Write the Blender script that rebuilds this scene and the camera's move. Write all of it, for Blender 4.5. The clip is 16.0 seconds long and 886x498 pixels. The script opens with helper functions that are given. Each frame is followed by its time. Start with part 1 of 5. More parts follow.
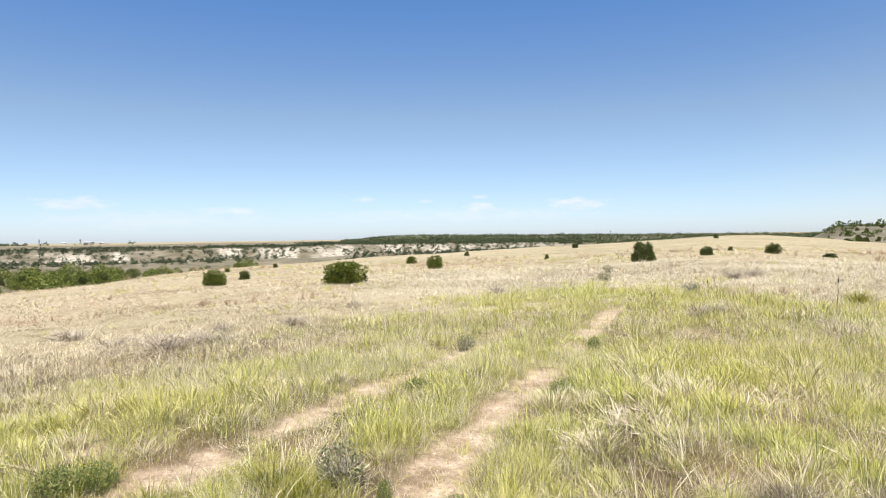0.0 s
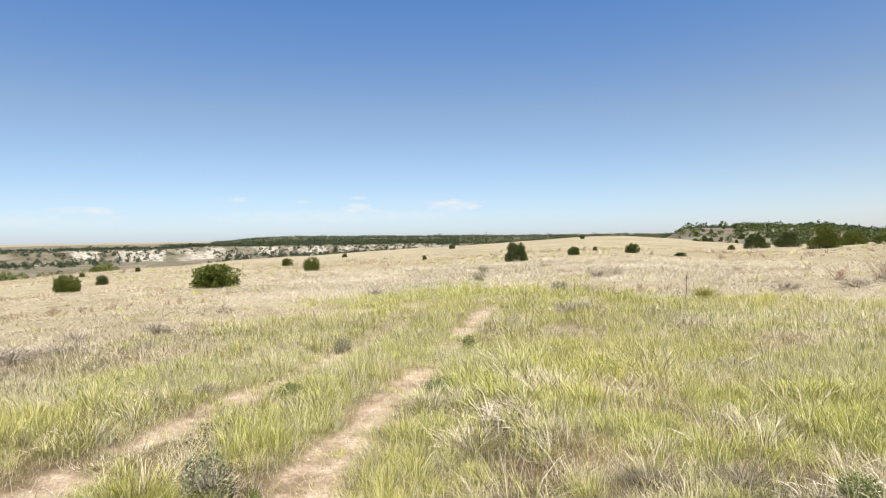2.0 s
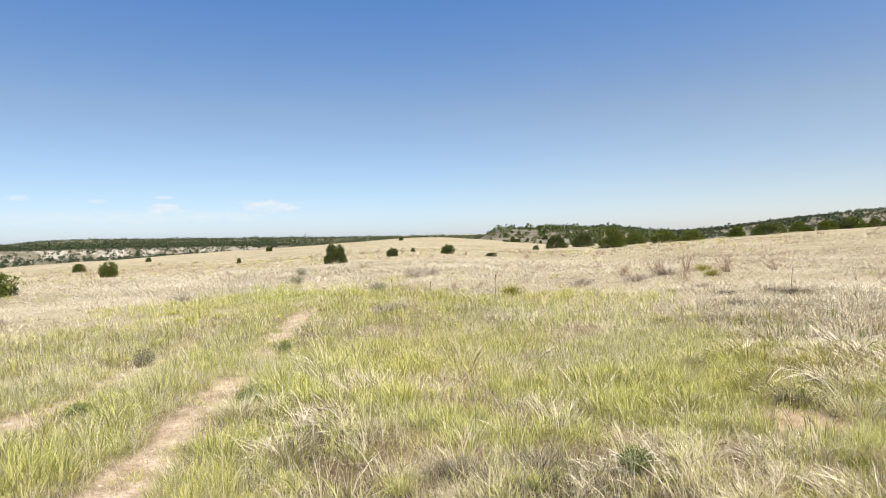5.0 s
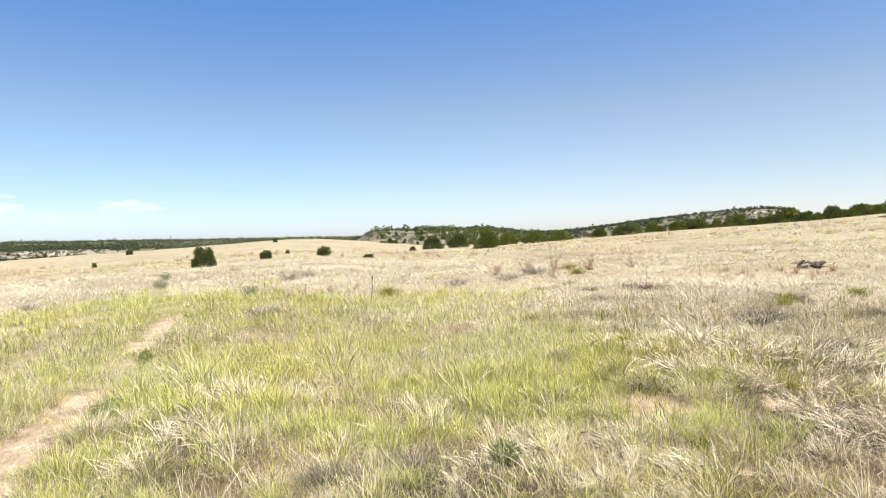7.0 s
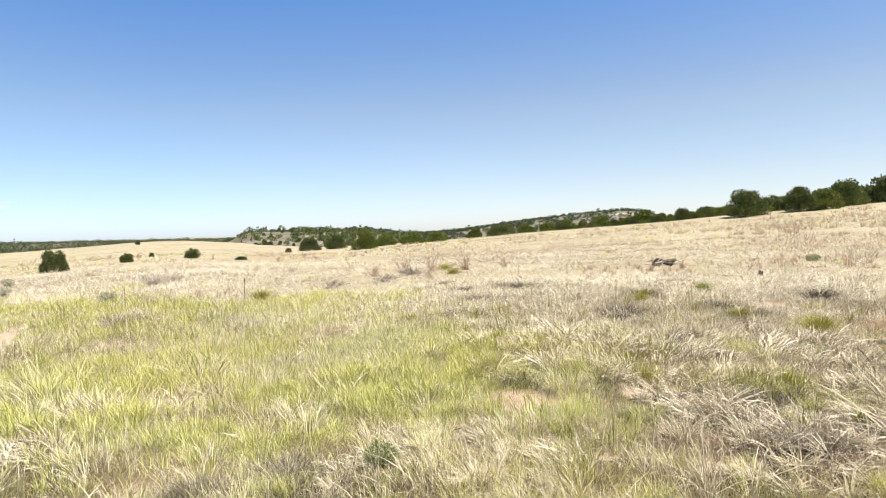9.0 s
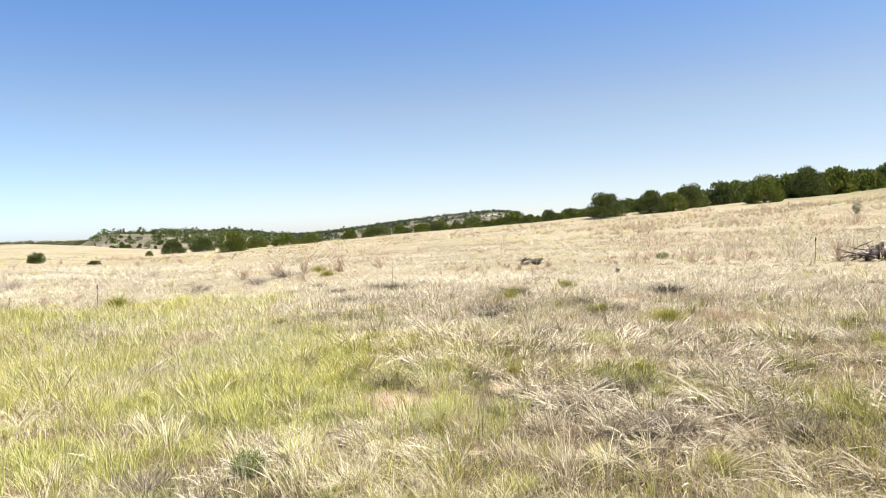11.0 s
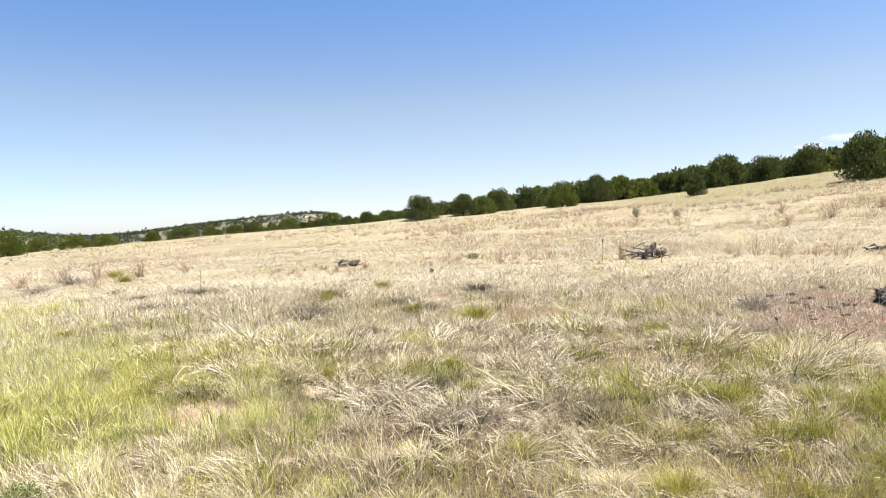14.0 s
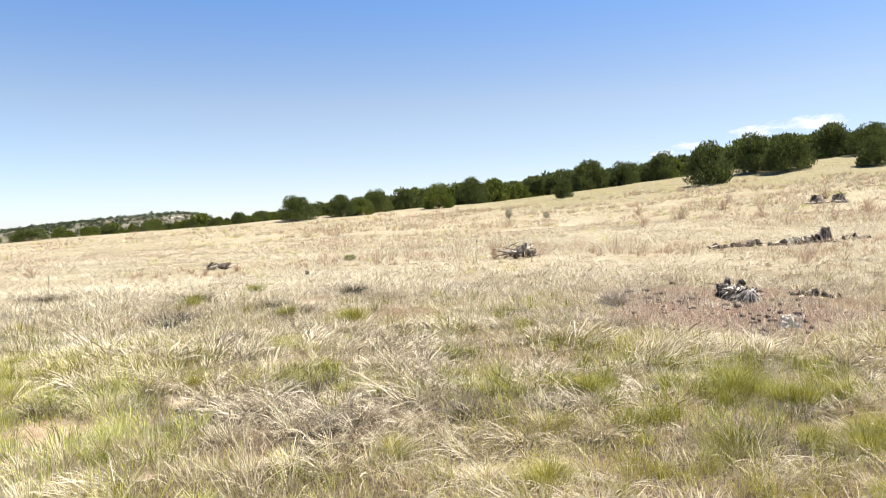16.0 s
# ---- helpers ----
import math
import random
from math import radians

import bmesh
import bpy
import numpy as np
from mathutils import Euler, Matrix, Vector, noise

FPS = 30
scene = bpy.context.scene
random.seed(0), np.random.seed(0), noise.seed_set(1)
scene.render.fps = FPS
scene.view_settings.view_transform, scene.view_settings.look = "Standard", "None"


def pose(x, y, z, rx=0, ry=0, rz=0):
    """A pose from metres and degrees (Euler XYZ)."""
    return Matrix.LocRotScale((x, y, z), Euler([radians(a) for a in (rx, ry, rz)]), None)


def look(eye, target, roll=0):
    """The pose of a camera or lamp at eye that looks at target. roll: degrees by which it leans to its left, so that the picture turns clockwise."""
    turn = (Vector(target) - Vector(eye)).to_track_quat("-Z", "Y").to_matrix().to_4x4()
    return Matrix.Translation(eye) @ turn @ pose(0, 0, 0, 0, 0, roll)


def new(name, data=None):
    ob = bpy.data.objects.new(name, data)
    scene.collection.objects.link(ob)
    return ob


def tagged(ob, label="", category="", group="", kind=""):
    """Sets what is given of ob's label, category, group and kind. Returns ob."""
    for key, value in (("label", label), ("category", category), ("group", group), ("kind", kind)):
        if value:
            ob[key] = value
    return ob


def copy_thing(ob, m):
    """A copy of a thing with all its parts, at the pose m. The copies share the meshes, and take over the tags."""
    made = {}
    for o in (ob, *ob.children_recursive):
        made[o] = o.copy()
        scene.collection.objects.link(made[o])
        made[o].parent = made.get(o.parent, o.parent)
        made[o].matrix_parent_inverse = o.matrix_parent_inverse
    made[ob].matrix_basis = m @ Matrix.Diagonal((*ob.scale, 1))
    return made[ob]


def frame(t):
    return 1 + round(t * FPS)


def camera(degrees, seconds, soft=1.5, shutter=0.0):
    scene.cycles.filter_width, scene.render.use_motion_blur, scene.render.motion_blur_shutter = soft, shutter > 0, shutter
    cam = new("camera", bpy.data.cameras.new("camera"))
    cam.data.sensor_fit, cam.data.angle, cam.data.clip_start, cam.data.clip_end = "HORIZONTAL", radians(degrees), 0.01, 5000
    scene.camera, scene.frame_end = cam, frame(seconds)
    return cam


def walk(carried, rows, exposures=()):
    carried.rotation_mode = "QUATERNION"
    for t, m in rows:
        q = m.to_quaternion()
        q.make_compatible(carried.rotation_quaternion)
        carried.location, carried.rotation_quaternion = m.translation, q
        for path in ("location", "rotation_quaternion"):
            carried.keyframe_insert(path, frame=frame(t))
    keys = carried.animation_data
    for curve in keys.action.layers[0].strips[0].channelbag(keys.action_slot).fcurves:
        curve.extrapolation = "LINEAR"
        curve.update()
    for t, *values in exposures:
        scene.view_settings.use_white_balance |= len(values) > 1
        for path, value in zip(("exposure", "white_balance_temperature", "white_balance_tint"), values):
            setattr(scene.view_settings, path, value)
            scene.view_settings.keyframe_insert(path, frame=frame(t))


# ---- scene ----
# ---- the camera: a slow pan on a stand, the lens a little ahead of the pivot ----
cam = camera(68.45, 16.0, soft=1.0)
EYE, LEAN, ARM = 1.6, 0.7, 0.18
ROWS = [
    (0.0, 0.00, -1.15, 0.00),
    (0.5, -2.69, -1.12, 0.01),
    (1.0, -5.26, -1.10, 0.03),
    (1.5, -7.93, -1.06, 0.08),
    (2.0, -10.65, -1.05, 0.13),
    (2.5, -13.25, -1.01, 0.20),
    (3.0, -15.75, -1.00, 0.25),
    (3.5, -18.43, -0.99, 0.33),
    (4.0, -21.12, -0.98, 0.34),
    (6.5, -34.37, -0.96, 0.61),
    (7.0, -37.13, -0.96, 0.68),
    (7.5, -39.85, -0.97, 0.74),
    (8.0, -42.57, -0.97, 0.79),
    (8.5, -45.12, -0.99, 0.89),
    (9.0, -47.79, -1.02, 0.93),
    (11.5, -61.33, -1.15, 1.24),
    (12.0, -63.92, -1.17, 1.20),
    (12.5, -66.66, -1.22, 1.22),
    (13.0, -69.36, -1.25, 1.28),
    (13.5, -72.07, -1.30, 1.29),
    (14.0, -74.56, -1.34, 1.33),
    (14.5, -77.14, -1.39, 1.37),
    (15.0, -79.86, -1.42, 1.37),
    (15.5, -82.62, -1.47, 1.42),
    (16.0, -85.26, -1.50, 1.46),
]
walk(cam, [(t, pose(0, 0, EYE, 0, LEAN, 0) @ pose(-ARM * math.sin(radians(yaw)), ARM * math.cos(radians(yaw)), 0, 90 + pitch, roll, yaw)) for t, yaw, pitch, roll in ROWS],
     exposures=[(0.0, 1.0), (2.0, 0.9), (4.0, 0.84), (6.5, 1.14), (9.0, 1.21), (12.5, 1.27), (16.0, 1.3)])

# ---- daylight: a clear sky and a high sun ----
SUN_BEARING, SUN_HEIGHT = 168.0, 67.0
world = bpy.data.worlds.new("sky")
scene.world = world
world.use_nodes = True
wn, wl = world.node_tree.nodes, world.node_tree.links
wn.clear()
sky = wn.new("ShaderNodeTexSky")
sky.sky_type, sky.sun_disc = "NISHITA", False
sky.sun_elevation, sky.sun_rotation = radians(SUN_HEIGHT), radians(SUN_BEARING)
sky.altitude, sky.air_density, sky.dust_density, sky.ozone_density = 1700, 1.0, 1.5, 2.0
bg = wn.new("ShaderNodeBackground")
bg.inputs["Strength"].default_value = 0.072
wout = wn.new("ShaderNodeOutputWorld")
# clean mountain air: a bluer sky with height
way = wn.new("ShaderNodeTexCoord")
apart = wn.new("ShaderNodeSeparateXYZ")
wl.new(way.outputs["Generated"], apart.inputs["Vector"])
tint = wn.new("ShaderNodeValToRGB")
for k in range(4):
    tint.color_ramp.elements.new(0.5)
for e, (at, c) in zip(tint.color_ramp.elements, ((0.0, (0.86, 0.94, 1.2)), (0.07, (0.91, 0.94, 1.04)), (0.18, (0.97, 0.96, 0.96)), (0.33, (0.67, 0.92, 1.16)), (0.42, (0.5, 0.82, 1.1)), (1.0, (0.5, 0.7, 0.92)))):
    e.position, e.color = at, (*c, 1)
wl.new(apart.outputs["Z"], tint.inputs["Fac"])
blue = wn.new("ShaderNodeMix")
blue.data_type, blue.blend_type = "RGBA", "MULTIPLY"
blue.inputs["Factor"].default_value = 1.0
wl.new(sky.outputs["Color"], blue.inputs["A"])
wl.new(tint.outputs["Color"], blue.inputs["B"])
# the air is hazier and whiter to the east than to the north
haze = wn.new("ShaderNodeValToRGB")
haze.color_ramp.elements.new(0.5)
haze.color_ramp.elements.new(0.5)
for e, (at, c) in zip(haze.color_ramp.elements, ((0.0, (0.58, 0.5, 0.43)), (0.06, (0.59, 0.505, 0.435)), (0.16, (0.605, 0.525, 0.468)), (0.34, (0.6, 0.54, 0.505)))):
    e.position, e.color = at, (*c, 1)
wl.new(apart.outputs["Z"], haze.inputs["Fac"])
lift = wn.new("ShaderNodeVectorMath")
lift.operation = "SCALE"
lift.inputs["Scale"].default_value = 2.0
wl.new(haze.outputs["Color"], lift.inputs[0])
eastward = wn.new("ShaderNodeMapRange")
eastward.inputs["From Min"].default_value, eastward.inputs["From Max"].default_value = 0.4, 0.98
wl.new(apart.outputs["X"], eastward.inputs["Value"])
hazy = wn.new("ShaderNodeMix")
hazy.data_type, hazy.blend_type = "RGBA", "MULTIPLY"
wl.new(eastward.outputs["Result"], hazy.inputs["Factor"])
wl.new(blue.outputs["Result"], hazy.inputs["A"])
wl.new(lift.outputs["Vector"], hazy.inputs["B"])


# small fair-weather clouds low over the horizon: bearing, height, half width, half height (degrees), density
CLOUDS = ((-29.3, 2.85, 3.6, 0.55, 0.8), (-18.0, 2.3, 3.2, 0.4, 0.6), (-7.1, 3.25, 1.2, 0.3, 0.8), (-1.4, 3.05, 0.8, 0.22, 0.6), (3.3, 3.4, 0.9, 0.22, 0.6), (3.1, 2.5, 1.5, 0.5, 0.9),
          (11.6, 2.65, 3.2, 0.6, 0.95), (2.0, 1.8, 14.0, 0.7, 0.4), (-24.0, 1.6, 9.0, 0.8, 0.35), (114.6, 7.0, 2.6, 0.6, 1.3), (110.7, 6.55, 1.9, 0.55, 1.3), (106.2, 5.85, 1.5, 0.4, 1.2), (104.1, 5.3, 1.2, 0.35, 1.0))


def sky_math(kind, a, b, clamp=False):
    n = wn.new("ShaderNodeMath")
    n.operation, n.use_clamp = kind, clamp
    for socket, value in ((n.inputs[0], a), (n.inputs[1], b)):
        if hasattr(value, "is_linked"):
            wl.new(value, socket)
        else:
            socket.default_value = value
    return n.outputs[0]


def sky_dot(v):
    n = wn.new("ShaderNodeVectorMath")
    n.operation = "DOT_PRODUCT"
    n.inputs[1].default_value = v
    wl.new(way.outputs["Generated"], n.inputs[0])
    return n.outputs["Value"]


fluff = wn.new("ShaderNodeTexNoise")
fluff.inputs["Scale"].default_value, fluff.inputs["Detail"].default_value, fluff.inputs["Roughness"].default_value = 34.0, 8.0, 0.62
flat = wn.new("ShaderNodeMapping")
flat.inputs["Scale"].default_value = (1, 1, 3.2)
wl.new(way.outputs["Generated"], flat.inputs["Vector"])
wl.new(flat.outputs["Vector"], fluff.inputs["Vector"])
cover = 0.0
for bearing, height, wide, tall, dense in CLOUDS:
    cb, ch = radians(bearing), radians(height)
    across = sky_math("DIVIDE", sky_dot((math.cos(cb), -math.sin(cb), 0)), radians(wide))
    upward = sky_math("DIVIDE", sky_math("SUBTRACT", apart.outputs["Z"], math.sin(ch)), radians(tall))
    d2 = sky_math("ADD", sky_math("MULTIPLY", across, across), sky_math("MULTIPLY", upward, upward))
    front = sky_math("GREATER_THAN", sky_dot((math.sin(cb), math.cos(cb), 0)), 0.0)
    puff = sky_math("MULTIPLY", sky_math("SUBTRACT", sky_math("MULTIPLY", sky_math("SUBTRACT", fluff.outputs["Fac"], 0.26), 2.6), sky_math("MULTIPLY", d2, 0.7), True), dense)
    cover = sky_math("MAXIMUM", cover, sky_math("MULTIPLY", puff, front))
cover = sky_math("MINIMUM", cover, 0.96)
cloudy = wn.new("ShaderNodeMix")
cloudy.data_type = "RGBA"
wl.new(cover, cloudy.inputs["Factor"])
wl.new(hazy.outputs["Result"], cloudy.inputs["A"])
cloudy.inputs["B"].default_value = (6.6, 6.7, 6.7, 1)
wl.new(cloudy.outputs["Result"], bg.inputs["Color"])
wl.new(bg.outputs["Background"], wout.inputs["Surface"])

sun = new("sun", bpy.data.lights.new("sun", "SUN"))
sun.data.energy, sun.data.angle, sun.data.color = 5.0, radians(0.53), (1.0, 0.94, 0.84)
sb, sh = radians(SUN_BEARING), radians(SUN_HEIGHT)
sun.matrix_world = look((0, 0, 60), (-math.sin(sb) * math.cos(sh), -math.cos(sb) * math.cos(sh), 60 - math.sin(sh)))

# ---- materials ----
def material(name):
    m = bpy.data.materials.new(name)
    m.use_nodes = True
    m.node_tree.nodes.clear()
    return m, m.node_tree.nodes, m.node_tree.links


def put(nodes, kind, **values):
    n = nodes.new(kind)
    for key, value in values.items():
        n.inputs[key.replace("_", " ")].default_value = value
    return n


def noise_node(nodes, links, scale, detail=4.0, rough=0.55, stretch=None):
    co = nodes.new("ShaderNodeNewGeometry").outputs["Position"]
    if stretch:
        mp = nodes.new("ShaderNodeMapping")
        mp.inputs["Scale"].default_value = stretch
        links.new(co, mp.inputs["Vector"])
        co = mp.outputs["Vector"]
    n = put(nodes, "ShaderNodeTexNoise", Scale=scale, Detail=detail, Roughness=rough)
    links.new(co, n.inputs["Vector"])
    return n.outputs["Fac"]


def ramp_node(nodes, links, fac, stops):
    r = nodes.new("ShaderNodeValToRGB")
    while len(r.color_ramp.elements) < len(stops):
        r.color_ramp.elements.new(0.5)
    for e, (at, c) in zip(r.color_ramp.elements, stops):
        e.position, e.color = at, (*c, 1)
    links.new(fac, r.inputs["Fac"])
    return r.outputs["Color"]


def mixed(nodes, links, fac, a, b, mode="MIX"):
    n = nodes.new("ShaderNodeMix")
    n.data_type, n.blend_type = "RGBA", mode
    for socket, value in ((n.inputs["Factor"], fac), (n.inputs["A"], a), (n.inputs["B"], b)):
        if hasattr(value, "is_linked"):
            links.new(value, socket)
        elif isinstance(value, tuple):
            socket.default_value = (*value, 1)
        else:
            socket.default_value = value
    return n.outputs["Result"]


def curve_node(nodes, links, fac, lo, hi):
    n = nodes.new("ShaderNodeMapRange")
    n.inputs["From Min"].default_value, n.inputs["From Max"].default_value = lo, hi
    links.new(fac, n.inputs["Value"])
    return n.outputs["Result"]


def attribute(nodes, name):
    n = nodes.new("ShaderNodeAttribute")
    n.attribute_name = name
    return n.outputs["Fac"]


def blade_material(name, stops, patch, translucent=0.35, patch_scale=0.35):
    """Grass: each blade has a colour of its own; over some metres it drifts to another."""
    m, n, l = material(name)
    rnd = n.new("ShaderNodeNewGeometry").outputs["Random Per Island"]
    c = ramp_node(n, l, rnd, stops)
    p = curve_node(n, l, noise_node(n, l, patch_scale, 3), 0.42, 0.66)
    c = mixed(n, l, p, c, mixed(n, l, 0.55, c, patch))
    c = mixed(n, l, curve_node(n, l, noise_node(n, l, 4.5, 2), 0.35, 0.7), mixed(n, l, 0.3, c, stops[0][1]), c)
    d = put(n, "ShaderNodeBsdfPrincipled", Roughness=0.6)
    d.inputs["Specular IOR Level"].default_value = 0.25
    t = n.new("ShaderNodeBsdfTranslucent")
    l.new(c, d.inputs["Base Color"])
    l.new(c, t.inputs["Color"])
    mx = put(n, "ShaderNodeMixShader", Fac=translucent)
    l.new(d.outputs[0], mx.inputs[1])
    l.new(t.outputs[0], mx.inputs[2])
    o = n.new("ShaderNodeOutputMaterial")
    l.new(mx.outputs[0], o.inputs["Surface"])
    return m


GREEN = blade_material("fresh_grass", [(0, (0.2, 0.22, 0.035)), (0.3, (0.43, 0.435, 0.1)), (0.7, (0.6, 0.58, 0.185)), (1, (0.78, 0.73, 0.42))], (0.6, 0.52, 0.17), 0.33)
STRAW = blade_material("dry_grass", [(0, (0.16, 0.125, 0.068)), (0.25, (0.5, 0.43, 0.28)), (0.7, (0.66, 0.58, 0.4)), (1, (0.8, 0.74, 0.56))], (0.57, 0.48, 0.3), 0.15)
MEADOW = blade_material("meadow_straw", [(0, (0.28, 0.225, 0.15)), (0.3, (0.455, 0.385, 0.275)), (0.7, (0.56, 0.485, 0.365)), (1, (0.67, 0.6, 0.47))], (0.45, 0.37, 0.25), 0.22, 0.12)
KHAKI = blade_material("khaki_grass", [(0, (0.28, 0.235, 0.135)), (0.5, (0.43, 0.38, 0.245)), (1, (0.56, 0.5, 0.35))], (0.44, 0.4, 0.22), 0.2, 0.05)
BLEACHED = blade_material("bleached_grass", [(0, (0.42, 0.37, 0.27)), (0.5, (0.6, 0.55, 0.42)), (1, (0.74, 0.7, 0.57))], (0.56, 0.5, 0.37), 0.22, 0.3)
GREY = blade_material("old_thatch", [(0, (0.06, 0.045, 0.026)), (0.25, (0.42, 0.35, 0.245)), (0.65, (0.66, 0.575, 0.43)), (1, (0.82, 0.75, 0.6))], (0.56, 0.46, 0.3), 0.08)
LUSH = blade_material("lush_bunchgrass", [(0, (0.07, 0.075, 0.01)), (0.45, (0.22, 0.225, 0.03)), (0.85, (0.4, 0.38, 0.07)), (1, (0.6, 0.53, 0.2))], (0.38, 0.32, 0.055), 0.3)
RUST = blade_material("russet_grass", [(0, (0.32, 0.21, 0.14)), (0.5, (0.47, 0.35, 0.25)), (1, (0.58, 0.47, 0.35))], (0.36, 0.25, 0.15), 0.3)
# brown dead grass, darkened further to paint in the shade of hollows
SHADED_THATCH = blade_material("shaded_thatch", [(0, (0.035, 0.026, 0.017)), (0.5, (0.11, 0.088, 0.06)), (1, (0.3, 0.25, 0.185))], (0.1, 0.08, 0.052), 0.05)
WEED = blade_material("weed_leaves", [(0, (0.07, 0.1, 0.02)), (0.6, (0.16, 0.2, 0.045)), (1, (0.3, 0.33, 0.12))], (0.17, 0.19, 0.06), 0.3, 2.0)
SAGE = blade_material("sage_leaves", [(0, (0.13, 0.14, 0.07)), (0.6, (0.24, 0.25, 0.13)), (1, (0.36, 0.36, 0.22))], (0.24, 0.23, 0.12), 0.2, 2.0)
SILVER = blade_material("silver_twigs", [(0, (0.14, 0.108, 0.078)), (0.5, (0.38, 0.325, 0.26)), (1, (0.64, 0.575, 0.49))], (0.36, 0.29, 0.22), 0.05, 2.0)


def needle_material(name, dark, light, warm):
    m, n, l = material(name)
    rnd = n.new("ShaderNodeNewGeometry").outputs["Random Per Island"]
    c = ramp_node(n, l, rnd, [(0, dark), (0.7, light), (1, warm)])
    per = n.new("ShaderNodeObjectInfo").outputs["Random"]
    c = mixed(n, l, curve_node(n, l, per, 0, 2.6), c, (0.16, 0.18, 0.05))
    c = mixed(n, l, curve_node(n, l, noise_node(n, l, 1.6, 3), 0.4, 0.75), c, mixed(n, l, 0.5, c, dark))
    d = put(n, "ShaderNodeBsdfPrincipled", Roughness=0.55)
    d.inputs["Specular IOR Level"].default_value = 0.2
    t = n.new("ShaderNodeBsdfTranslucent")
    l.new(c, d.inputs["Base Color"])
    l.new(c, t.inputs["Color"])
    mx = put(n, "ShaderNodeMixShader", Fac=0.35)
    l.new(d.outputs[0], mx.inputs[1])
    l.new(t.outputs[0], mx.inputs[2])
    o = n.new("ShaderNodeOutputMaterial")
    l.new(mx.outputs[0], o.inputs["Surface"])
    return m


NEEDLE = needle_material("juniper_needles", (0.035, 0.048, 0.016), (0.12, 0.148, 0.045), (0.25, 0.27, 0.085))
NEEDLE_SUN = needle_material("bright_juniper_needles", (0.05, 0.066, 0.012), (0.165, 0.2, 0.035), (0.35, 0.375, 0.08))


# darker and bluer than the near needles: aerial haze mixed into the colour
NEEDLE_HAZED = needle_material("hazed_juniper_needles", (0.035, 0.048, 0.026), (0.06, 0.08, 0.04), (0.09, 0.11, 0.05))


def wood_material(name, stops, scale=9.0):
    m, n, l = material(name)
    f = noise_node(n, l, scale, 6, 0.65, (1, 1, 0.25))
    c = ramp_node(n, l, f, stops)
    d = put(n, "ShaderNodeBsdfPrincipled", Roughness=0.85)
    d.inputs["Specular IOR Level"].default_value = 0.2
    l.new(c, d.inputs["Base Color"])
    b = put(n, "ShaderNodeBump", Strength=0.8, Distance=0.02)
    l.new(noise_node(n, l, scale * 3, 5, 0.7), b.inputs["Height"])
    l.new(b.outputs[0], d.inputs["Normal"])
    o = n.new("ShaderNodeOutputMaterial")
    l.new(d.outputs[0], o.inputs["Surface"])
    return m


BARK = wood_material("juniper_bark", [(0.3, (0.08, 0.055, 0.04)), (0.7, (0.24, 0.18, 0.14))])
DEADWOOD = wood_material("weathered_deadwood", [(0.38, (0.028, 0.021, 0.015)), (0.55, (0.14, 0.112, 0.088)), (0.7, (0.48, 0.42, 0.35))])
PALEWOOD = wood_material("bleached_wood", [(0.25, (0.3, 0.25, 0.19)), (0.42, (0.68, 0.6, 0.5)), (0.6, (0.86, 0.8, 0.69))])
PEBBLE = wood_material("pebble", [(0.3, (0.36, 0.26, 0.19)), (0.7, (0.66, 0.55, 0.44))], 6.0)


